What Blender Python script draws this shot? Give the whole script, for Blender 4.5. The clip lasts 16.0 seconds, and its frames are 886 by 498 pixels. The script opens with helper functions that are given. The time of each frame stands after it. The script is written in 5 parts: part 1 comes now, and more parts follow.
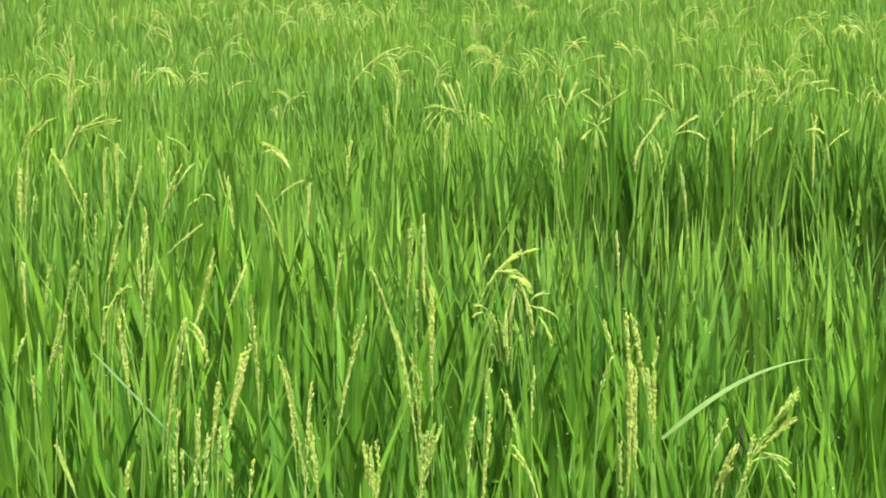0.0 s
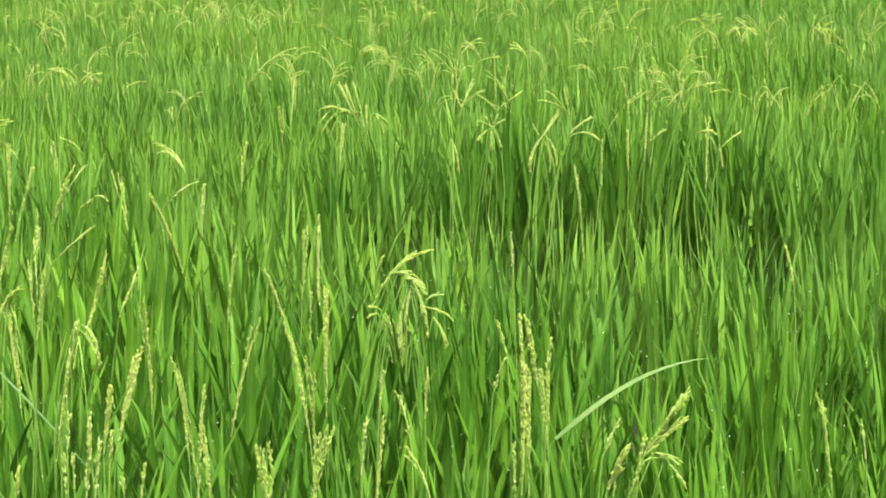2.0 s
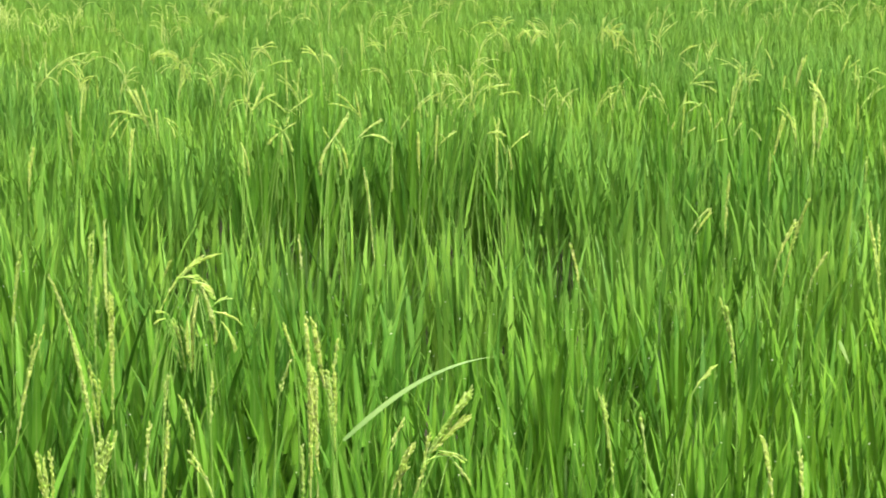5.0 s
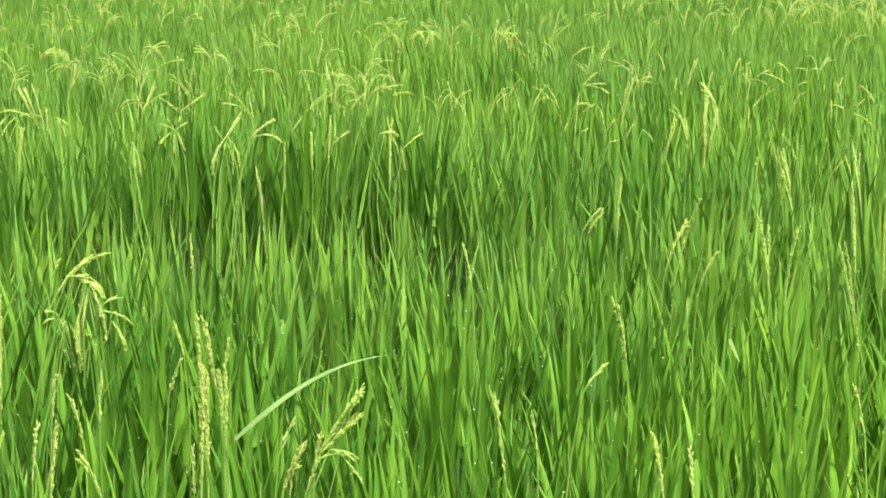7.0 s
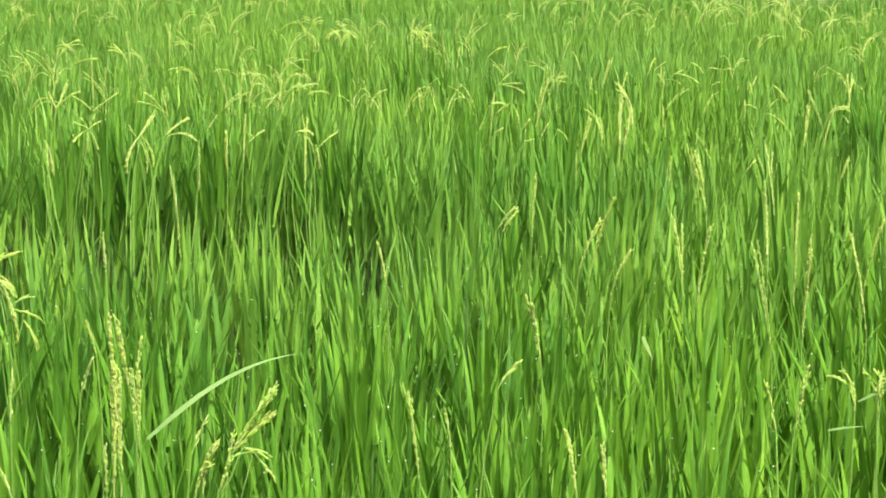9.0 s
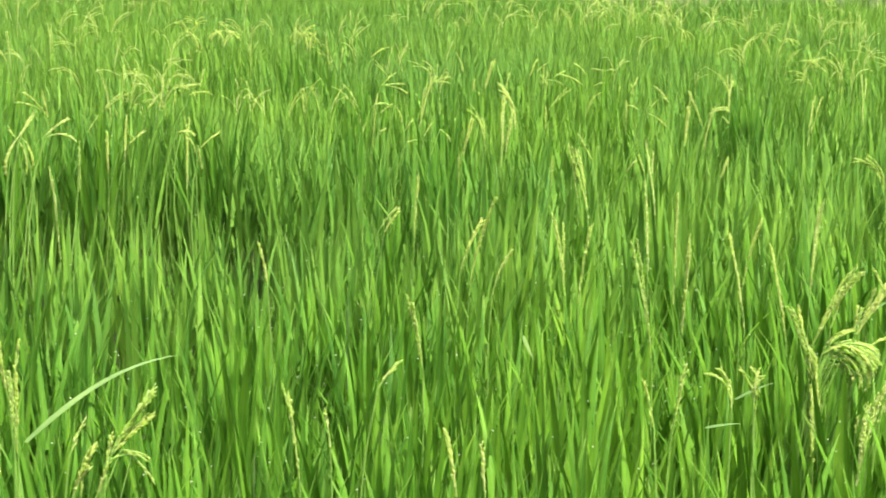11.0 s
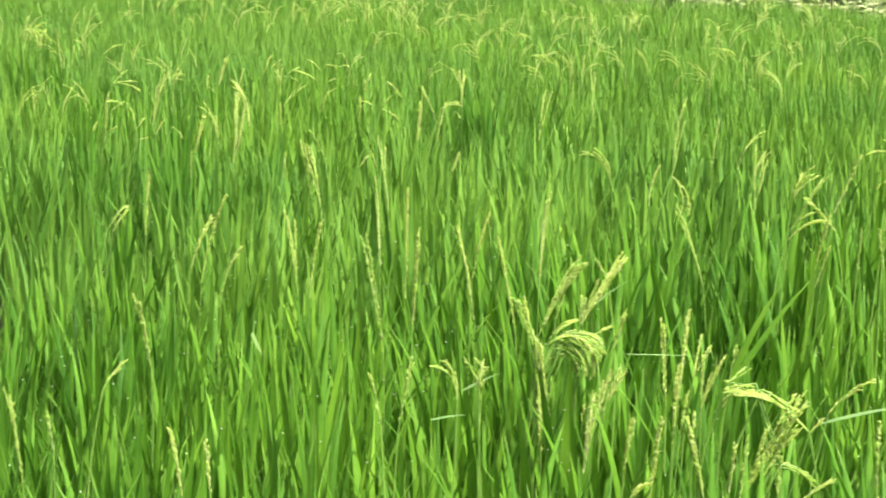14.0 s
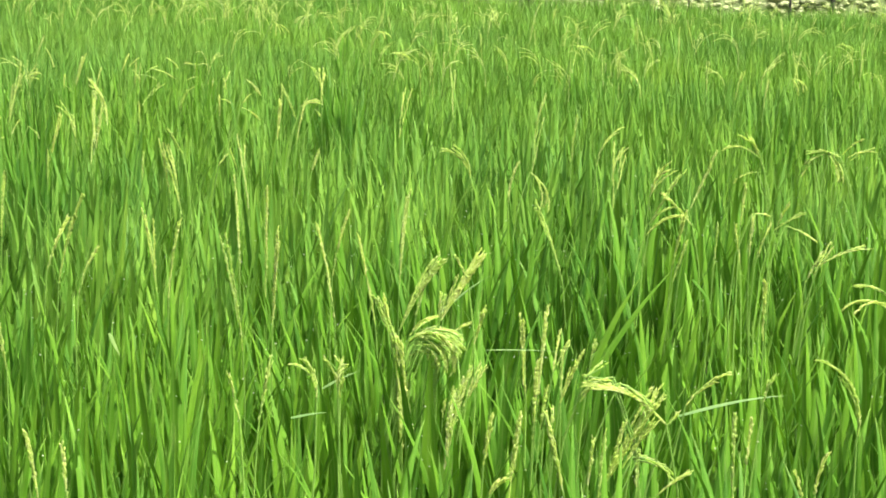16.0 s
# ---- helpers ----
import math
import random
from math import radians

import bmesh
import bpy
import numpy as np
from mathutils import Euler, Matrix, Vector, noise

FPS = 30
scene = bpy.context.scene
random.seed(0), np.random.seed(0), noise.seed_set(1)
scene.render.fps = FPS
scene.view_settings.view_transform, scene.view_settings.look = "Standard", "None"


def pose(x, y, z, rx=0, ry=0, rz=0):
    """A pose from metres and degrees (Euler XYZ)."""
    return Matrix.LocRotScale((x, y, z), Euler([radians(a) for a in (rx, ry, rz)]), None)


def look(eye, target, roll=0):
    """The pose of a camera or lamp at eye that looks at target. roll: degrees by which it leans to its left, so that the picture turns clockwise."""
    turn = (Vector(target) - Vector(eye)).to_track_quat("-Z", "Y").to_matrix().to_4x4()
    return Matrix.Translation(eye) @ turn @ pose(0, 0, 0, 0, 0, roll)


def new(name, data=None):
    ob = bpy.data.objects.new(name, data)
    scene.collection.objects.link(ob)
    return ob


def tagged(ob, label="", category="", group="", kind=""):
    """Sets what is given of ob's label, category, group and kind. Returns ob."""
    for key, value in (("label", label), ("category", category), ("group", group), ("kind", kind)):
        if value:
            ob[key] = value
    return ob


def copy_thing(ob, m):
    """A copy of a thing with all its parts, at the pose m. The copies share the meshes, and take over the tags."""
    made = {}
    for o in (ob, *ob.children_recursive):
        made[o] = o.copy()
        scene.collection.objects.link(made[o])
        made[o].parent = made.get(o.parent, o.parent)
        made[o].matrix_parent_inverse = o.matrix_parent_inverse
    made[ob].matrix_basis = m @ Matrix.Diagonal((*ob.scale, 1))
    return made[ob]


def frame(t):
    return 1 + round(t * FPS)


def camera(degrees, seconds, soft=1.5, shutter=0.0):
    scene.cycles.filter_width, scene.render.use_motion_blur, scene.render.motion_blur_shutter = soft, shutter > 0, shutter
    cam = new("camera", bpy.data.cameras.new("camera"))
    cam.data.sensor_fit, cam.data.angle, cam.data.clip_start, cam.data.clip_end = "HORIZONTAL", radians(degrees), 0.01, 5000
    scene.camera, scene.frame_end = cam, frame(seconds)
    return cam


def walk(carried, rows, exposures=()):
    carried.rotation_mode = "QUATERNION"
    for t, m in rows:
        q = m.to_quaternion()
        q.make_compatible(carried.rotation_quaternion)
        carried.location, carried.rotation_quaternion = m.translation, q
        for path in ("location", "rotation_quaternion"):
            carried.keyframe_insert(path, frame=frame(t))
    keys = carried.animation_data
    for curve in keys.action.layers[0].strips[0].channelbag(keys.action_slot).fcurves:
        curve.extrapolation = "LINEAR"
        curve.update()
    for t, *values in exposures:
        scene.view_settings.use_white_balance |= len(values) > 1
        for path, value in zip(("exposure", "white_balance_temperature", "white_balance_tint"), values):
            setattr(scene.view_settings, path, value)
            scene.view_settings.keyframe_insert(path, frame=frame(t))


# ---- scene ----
# A rice field in early heading, seen from its edge by a camera that pans to the right.
cam = camera(24.0, 16.0, soft=1.62, shutter=0.6)
# seconds, x, y, z, yaw, pitch, roll
ROWS = [
    (0.0, 0.0000, 0.0000, 1.8001, 0.000, -10.480, -1.084),
    (0.5, 0.0004, -0.0001, 1.8009, -0.762, -10.527, -0.919),
    (1.0, 0.0015, -0.0009, 1.8019, -1.484, -10.548, -0.780),
    (1.5, 0.0041, -0.0012, 1.8019, -2.198, -10.532, -0.726),
    (2.0, 0.0075, -0.0015, 1.8018, -2.841, -10.514, -0.674),
    (2.5, 0.0117, -0.0033, 1.8009, -3.623, -10.476, -0.686),
    (3.0, 0.0167, -0.0061, 1.7994, -4.465, -10.439, -0.691),
    (3.5, 0.0209, -0.0091, 1.7982, -5.402, -10.430, -0.751),
    (4.0, 0.0262, -0.0110, 1.7984, -6.390, -10.421, -0.812),
    (4.5, 0.0304, -0.0114, 1.7989, -7.415, -10.438, -0.690),
    (7.0, 0.0379, -0.0051, 1.7901, -11.341, -10.386, 0.056),
    (7.5, 0.0383, -0.0046, 1.7880, -11.842, -10.377, 0.144),
    (8.0, 0.0398, -0.0044, 1.7876, -12.415, -10.395, 0.286),
    (8.5, 0.0412, -0.0050, 1.7866, -13.021, -10.388, 0.376),
    (11.0, 0.0520, -0.0110, 1.7858, -16.825, -10.314, 0.798),
    (11.5, 0.0530, -0.0132, 1.7862, -17.866, -10.315, 0.997),
    (12.0, 0.0564, -0.0152, 1.7860, -18.995, -10.314, 1.062),
    (12.5, 0.0614, -0.0181, 1.7859, -20.224, -10.317, 1.090),
    (13.0, 0.0669, -0.0213, 1.7869, -21.523, -10.324, 1.105),
    (13.5, 0.0722, -0.0238, 1.7878, -22.678, -10.326, 1.150),
    (14.0, 0.0787, -0.0258, 1.7865, -23.941, -10.304, 1.097),
    (14.5, 0.0831, -0.0260, 1.7845, -25.119, -10.275, 1.134),
    (15.0, 0.0853, -0.0257, 1.7840, -26.153, -10.256, 1.141),
    (15.5, 0.0868, -0.0263, 1.7836, -27.022, -10.248, 1.170),
    (16.0, 0.0868, -0.0276, 1.7842, -27.748, -10.273, 1.237),
]
walk(cam, [(t, pose(x, y, z, 90 + pitch, 0, yaw) @ pose(0, 0, 0, 0, 0, roll)) for t, x, y, z, yaw, pitch, roll in ROWS],
     exposures=[(0.0, 0.8), (8.0, 0.96), (16.0, 1.02)])

# ---- light: a bright overcast sky with a wide, weak sun ----
SUN_UP, SUN_TURN = 62.0, 168.0
world = bpy.data.worlds.new("sky")
scene.world = world
world.use_nodes = True
wn = world.node_tree.nodes
sky = wn.new("ShaderNodeTexSky")
sky.sky_type, sky.sun_disc = "NISHITA", False
sky.sun_elevation, sky.sun_rotation = radians(SUN_UP), radians(SUN_TURN)
sky.air_density, sky.dust_density, sky.ozone_density = 0.6, 8.0, 0.5
world.node_tree.links.new(sky.outputs[0], wn["Background"].inputs[0])
wn["Background"].inputs[1].default_value = 0.1
sun = new("sun", bpy.data.lights.new("sun", "SUN"))
sun.data.energy, sun.data.angle, sun.data.color = 3.0, radians(9), (1.0, 0.96, 0.88)
sx, sy = math.sin(radians(SUN_TURN)), math.cos(radians(SUN_TURN))
sun.matrix_world = look((60 * sx * math.cos(radians(SUN_UP)), 60 * sy * math.cos(radians(SUN_UP)), 60 * math.sin(radians(SUN_UP))), (0, 0, 0))


# ---- materials ----
def graph(name):
    m = bpy.data.materials.new(name)
    m.use_nodes = True
    nt = m.node_tree
    nt.nodes.clear()
    return m, nt


def node(nt, kind, **values):
    n = nt.nodes.new("ShaderNode" + kind)
    for key, value in values.items():
        n.inputs[key.replace("_", " ")].default_value = value
    return n


def ramp(nt, source, stops):
    r = nt.nodes.new("ShaderNodeValToRGB")
    e = r.color_ramp.elements
    while len(e) < len(stops):
        e.new(0.5)
    for el, (at, colour) in zip(e, stops):
        el.position, el.color = at, (*colour, 1)
    nt.links.new(source, r.inputs[0])
    return r.outputs[0]


def blend(nt, mode, factor, a, b):
    m = nt.nodes.new("ShaderNodeMix")
    m.data_type, m.blend_type = "RGBA", mode
    for socket, value in ((m.inputs[0], factor), (m.inputs[6], a), (m.inputs[7], b)):
        if isinstance(value, bpy.types.NodeSocket):
            nt.links.new(value, socket)
        else:
            socket.default_value = value
    return m.outputs[2]


def leaf_material(name, single, stops, rough=0.5, through_light=0.22):
    """Thin green blade: veins along it, a pale midrib, paler tips, light passing through."""
    m, nt = graph(name)
    ln = nt.links.new
    uv = node(nt, "UVMap")
    split = node(nt, "SeparateXYZ")
    ln(uv.outputs[0], split.inputs[0])
    if single:
        pick = node(nt, "ObjectInfo").outputs["Random"]
    else:
        pick = nt.nodes.new("ShaderNodeNewGeometry").outputs["Random Per Island"]
    base = ramp(nt, pick, stops)
    spot = node(nt, "TexCoord")
    stain = node(nt, "TexNoise", Scale=9.0, Detail=4.0)
    ln(spot.outputs["Object"], stain.inputs["Vector"])
    mottled = ramp(nt, stain.outputs["Fac"], [(0.3, (0.72, 0.8, 0.7)), (0.7, (1.2, 1.12, 1.1))])
    base = blend(nt, "MULTIPLY", 1.0, base, mottled)
    # broad patches of the field, yellower and greener
    where = nt.nodes.new("ShaderNodeNewGeometry")
    patch = node(nt, "TexNoise", Scale=0.9, Detail=3.0)
    ln(where.outputs["Position"], patch.inputs["Vector"])
    base = blend(nt, "MULTIPLY", 1.0, base, ramp(nt, patch.outputs["Fac"], [(0.35, (0.78, 0.86, 0.9)), (0.65, (1.2, 1.1, 0.95))]))
    # parallel veins
    scaled = node(nt, "Mapping")
    scaled.inputs["Scale"].default_value = (46, 1.5, 1)
    ln(uv.outputs[0], scaled.inputs[0])
    vein = node(nt, "TexNoise", Scale=1.0, Detail=2.0)
    ln(scaled.outputs[0], vein.inputs["Vector"])
    lines = ramp(nt, vein.outputs["Fac"], [(0.35, (0.82, 0.86, 0.8)), (0.65, (1.12, 1.1, 1.1))])
    base = blend(nt, "MULTIPLY", 0.5, base, lines)
    # midrib
    off = nt.nodes.new("ShaderNodeMath")
    off.operation = "SUBTRACT"
    ln(split.outputs["X"], off.inputs[0])
    off.inputs[1].default_value = 0.5
    size = nt.nodes.new("ShaderNodeMath")
    size.operation = "ABSOLUTE"
    ln(off.outputs[0], size.inputs[0])
    rib = ramp(nt, size.outputs[0], [(0.04, (1, 1, 1)), (0.1, (0, 0, 0))])
    ribbed = nt.nodes.new("ShaderNodeMath")
    ribbed.operation = "MULTIPLY"
    ln(rib, ribbed.inputs[0])
    ribbed.inputs[1].default_value = 0.25
    base = blend(nt, "MIX", ribbed.outputs[0], base, (0.3, 0.45, 0.12, 1))
    # paler, yellower green towards the tip
    tip = ramp(nt, split.outputs["Y"], [(0.86, (0, 0, 0)), (1.0, (0.55, 0.55, 0.55))])
    base = blend(nt, "MIX", tip, base, (0.33, 0.5, 0.11, 1))
    front = node(nt, "BsdfPrincipled", Roughness=rough)
    front.inputs["Specular IOR Level"].default_value = 0.17
    ln(base, front.inputs["Base Color"])
    bump = node(nt, "Bump", Strength=0.25, Distance=0.0006)
    ln(vein.outputs["Fac"], bump.inputs["Height"])
    ln(bump.outputs[0], front.inputs["Normal"])
    back = node(nt, "BsdfTranslucent")
    ln(blend(nt, "MULTIPLY", 1.0, base, (1.12, 1.2, 0.6, 1)), back.inputs["Color"])
    mix = node(nt, "MixShader")
    mix.inputs[0].default_value = through_light
    ln(front.outputs[0], mix.inputs[1])
    ln(back.outputs[0], mix.inputs[2])
    out = node(nt, "OutputMaterial")
    ln(mix.outputs[0], out.inputs[0])
    return m


GREENS = [(0.0, (0.073, 0.22, 0.025)), (0.35, (0.115, 0.302, 0.031)), (0.8, (0.165, 0.392, 0.037)), (1.0, (0.204, 0.44, 0.044))]
LEAF = leaf_material("rice_leaf", True, GREENS)
MASS_GREENS = [(0.0, (0.112, 0.282, 0.042)), (0.5, (0.165, 0.37, 0.052)), (1.0, (0.224, 0.45, 0.063))]
TUFT_LEAF = leaf_material("rice_leaf_tuft", False, GREENS)
FIELD_LEAF = leaf_material("rice_leaf_mass", False, MASS_GREENS)
STRAW = leaf_material("dry_grass", False, [(0.0, (0.2, 0.32, 0.08)), (0.5, (0.42, 0.46, 0.18)), (1.0, (0.6, 0.6, 0.32))], rough=0.7, through_light=0.2)
PALE_LEAF = leaf_material("pale_leaf", True, [(0.0, (0.2, 0.36, 0.13)), (1.0, (0.24, 0.4, 0.15))], rough=0.35, through_light=0.15)


def grain_material(name):
    m, nt = graph(name)
    ln = nt.links.new
    pick = nt.nodes.new("ShaderNodeNewGeometry").outputs["Random Per Island"]
    base = ramp(nt, pick, [(0.0, (0.74, 0.87, 0.23)), (0.4, (0.82, 0.93, 0.32)), (0.85, (0.89, 0.95, 0.43)), (1.0, (0.93, 0.96, 0.54))])
    spot = node(nt, "TexCoord")
    fine = node(nt, "TexNoise", Scale=500.0, Detail=2.0)
    ln(spot.outputs["Object"], fine.inputs["Vector"])
    base = blend(nt, "MULTIPLY", 0.7, base, ramp(nt, fine.outputs["Fac"], [(0.3, (0.86, 0.9, 0.8)), (0.7, (1.08, 1.08, 1.08))]))
    each = node(nt, "ObjectInfo")
    base = blend(nt, "MULTIPLY", 1.0, base, ramp(nt, each.outputs["Random"], [(0.0, (0.84, 0.92, 0.8)), (0.5, (1.0, 0.98, 0.9)), (1.0, (1.02, 1.0, 1.15))]))
    front = node(nt, "BsdfPrincipled", Roughness=0.55)
    ln(base, front.inputs["Base Color"])
    bump = node(nt, "Bump", Strength=0.3, Distance=0.0004)
    ln(fine.outputs["Fac"], bump.inputs["Height"])
    ln(bump.outputs[0], front.inputs["Normal"])
    back = node(nt, "BsdfTranslucent")
    ln(blend(nt, "MULTIPLY", 1.0, base, (0.92, 1.0, 0.9, 1)), back.inputs["Color"])
    mix = node(nt, "MixShader")
    mix.inputs[0].default_value = 0.62
    ln(front.outputs[0], mix.inputs[1])
    ln(back.outputs[0], mix.inputs[2])
    ln(mix.outputs[0], node(nt, "OutputMaterial").inputs[0])
    return m


GRAIN = grain_material("rice_grain")


def solid_material(name, stops, scale, rough, relief=0.3, distance=0.01, detail=6.0):
    m, nt = graph(name)
    ln = nt.links.new
    spot = node(nt, "TexCoord")
    large = node(nt, "TexNoise", Scale=scale, Detail=detail)
    fine = node(nt, "TexNoise", Scale=scale * 11, Detail=4.0)
    ln(spot.outputs["Object"], large.inputs["Vector"])
    ln(spot.outputs["Object"], fine.inputs["Vector"])
    base = ramp(nt, large.outputs["Fac"], stops)
    base = blend(nt, "MULTIPLY", 0.7, base, ramp(nt, fine.outputs["Fac"], [(0.3, (0.6, 0.6, 0.6)), (0.7, (1.25, 1.25, 1.25))]))
    shade = node(nt, "ObjectInfo")
    base = blend(nt, "MULTIPLY", 0.6, base, ramp(nt, shade.outputs["Random"], [(0.0, (0.6, 0.62, 0.6)), (1.0, (1.3, 1.25, 1.15))]))
    front = node(nt, "BsdfPrincipled", Roughness=rough)
    ln(base, front.inputs["Base Color"])
    bump = node(nt, "Bump", Strength=relief, Distance=distance)
    ln(fine.outputs["Fac"], bump.inputs["Height"])
    ln(bump.outputs[0], front.inputs["Normal"])
    ln(front.outputs[0], node(nt, "OutputMaterial").inputs[0])
    return m


STALK = solid_material("rice_stalk", [(0.3, (0.1, 0.24, 0.05)), (0.7, (0.2, 0.37, 0.08))], 12.0, 0.5, 0.2, 0.001)
PEDICEL = solid_material("rice_pedicel", [(0.3, (0.2, 0.42, 0.06)), (0.7, (0.28, 0.5, 0.09))], 40.0, 0.5, 0.2, 0.001)
MUD = solid_material("paddy_mud", [(0.3, (0.028, 0.027, 0.015)), (0.7, (0.06, 0.055, 0.03))], 1.5, 0.9, 0.6, 0.03)
EARTH = solid_material("dry_earth", [(0.3, (0.1, 0.17, 0.05)), (0.7, (0.34, 0.42, 0.17))], 2.0, 0.95, 0.6, 0.03)
BUND_EARTH = solid_material("bund_earth", [(0.3, (0.09, 0.07, 0.04)), (0.7, (0.2, 0.16, 0.1))], 2.0, 0.95, 0.6, 0.03)
STONE = solid_material("bank_stone", [(0.3, (0.36, 0.42, 0.2)), (0.7, (0.58, 0.62, 0.35))], 6.0, 0.9, 0.5, 0.01)


def gravel_material():
    m, nt = graph("bank_gravel")
    ln = nt.links.new
    pick = nt.nodes.new("ShaderNodeNewGeometry").outputs["Random Per Island"]
    base = ramp(nt, pick, [(0.0, (0.2, 0.3, 0.09)), (0.25, (0.42, 0.5, 0.2)), (0.7, (0.5, 0.57, 0.28)), (1.0, (0.66, 0.7, 0.44))])
    spot = node(nt, "TexCoord")
    fine = node(nt, "TexNoise", Scale=60.0, Detail=4.0)
    ln(spot.outputs["Object"], fine.inputs["Vector"])
    base = blend(nt, "MULTIPLY", 0.6, base, ramp(nt, fine.outputs["Fac"], [(0.3, (0.6, 0.62, 0.55)), (0.7, (1.2, 1.2, 1.15))]))
    front = node(nt, "BsdfPrincipled", Roughness=0.9)
    ln(base, front.inputs["Base Color"])
    ln(front.outputs[0], node(nt, "OutputMaterial").inputs[0])
    return m


GRAVEL = gravel_material()
WOOD = solid_material("weathered_stake", [(0.3, (0.02, 0.022, 0.016)), (0.7, (0.055, 0.055, 0.04))], 14.0, 0.85, 0.5, 0.004)


# ---- mesh helpers ----
def mesh(name, verts, faces, material, uv=None, smooth=True):
    me = bpy.data.meshes.new(name)
    me.from_pydata(verts, [], faces)
    if uv is not None:
        layer = me.uv_layers.new(name="UVMap")
        loops = np.empty(len(me.loops), np.int32)
        me.loops.foreach_get("vertex_index", loops)
        layer.data.foreach_set("uv", np.asarray(uv, np.float32)[loops].ravel())
    if smooth:
        me.polygons.foreach_set("use_smooth", np.ones(len(me.polygons), bool))
    me.materials.append(material)
    return me


def part(name, me, parent, label="", m=None):
    ob = new(name, me)
    ob.parent = parent
    if m is not None:
        ob.matrix_basis = m
    return tagged(ob, label)


def blades(base, turn, tilt, bend, length, width, twist, rows=5, fold=False, spin=0.0):
    """Many leaf blades at once. Arrays: base place, compass turn, lean from upright and bend (radians), length, width,
    twist. Returns vertices, faces and uv; with fold a midrib is a third row of vertices."""
    n = len(turn)
    s = np.linspace(0, 1, rows)
    mid = (s[:-1] + s[1:]) / 2
    angle = tilt[:, None] + bend[:, None] * mid[None] ** 1.7
    step = length[:, None] / (rows - 1)
    out = np.concatenate([np.zeros((n, 1)), np.cumsum(np.sin(angle) * step, 1)], 1)
    up = np.concatenate([np.zeros((n, 1)), np.cumsum(np.cos(angle) * step, 1)], 1)
    ca, sa = np.cos(turn)[:, None], np.sin(turn)[:, None]
    line = np.stack([base[:, :1] + out * ca, base[:, 1:2] + out * sa, base[:, 2:3] + up], -1)
    spin = spin + twist[:, None] * s[None]
    there = tilt[:, None] + bend[:, None] * s[None] ** 1.7
    normal = np.stack([np.cos(there) * ca, np.cos(there) * sa, -np.sin(there)], -1)
    side = np.stack([-sa + 0 * there, ca + 0 * there, 0 * there], -1)
    side = side * np.cos(spin)[..., None] + normal * np.sin(spin)[..., None]
    shape = np.minimum(1.0, 0.62 + 1.8 * s) * np.clip(1 - s ** 1.6, 0, 1)
    half = (width[:, None] * shape[None] / 2)[..., None] * side
    left, right = line - half, line + half
    if fold:
        lift = (width[:, None] * shape[None] * 0.2)[..., None] * normal
        cols = [left, line - lift, right]
        us = [0.0, 0.5, 1.0]
    else:
        cols, us = [left, right], [0.0, 1.0]
    k = len(cols)
    body = np.stack([c[:, :-1] for c in cols], 2).reshape(n, (rows - 1) * k, 3)
    verts = np.concatenate([body, line[:, -1:]], 1)
    per = verts.shape[1]
    uv1 = [(u, s[r]) for r in range(rows - 1) for u in us] + [(0.5, 1.0)]
    quads, tris = [], []
    for r in range(rows - 2):
        for c in range(k - 1):
            a = r * k + c
            quads.append((a, a + 1, a + k + 1, a + k))
    a = (rows - 2) * k
    for c in range(k - 1):
        tris.append((a + c, a + c + 1, per - 1))
    start = (np.arange(n) * per)[:, None, None]
    faces = (np.array(quads)[None] + start).reshape(-1, 4).tolist() + (np.array(tris)[None] + start).reshape(-1, 3).tolist()
    return verts.reshape(-1, 3), faces, np.tile(np.array(uv1), (n, 1))


def tube(points, radii, sides=5):
    pts = np.asarray(points, float)
    tang = np.gradient(pts, axis=0)
    tang /= np.linalg.norm(tang, axis=1)[:, None] + 1e-9
    ref = np.array([0.31, 0.95, 0.05])
    a = np.cross(tang, ref)
    a /= np.linalg.norm(a, axis=1)[:, None] + 1e-9
    b = np.cross(tang, a)
    ang = np.arange(sides) * 2 * math.pi / sides
    ring = a[:, None] * np.cos(ang)[None, :, None] + b[:, None] * np.sin(ang)[None, :, None]
    v = (pts[:, None] + ring * np.asarray(radii)[:, None, None]).reshape(-1, 3)
    f = []
    for i in range(len(pts) - 1):
        for j in range(sides):
            f.append((i * sides + j, i * sides + (j + 1) % sides, (i + 1) * sides + (j + 1) % sides, (i + 1) * sides + j))
    return v, f


def joined(pieces):
    vs, fs, n = [], [], 0
    for v, f in pieces:
        vs.append(np.asarray(v, float))
        fs += [tuple(i + n for i in q) for q in f]
        n += len(v)
    return np.concatenate(vs), fs


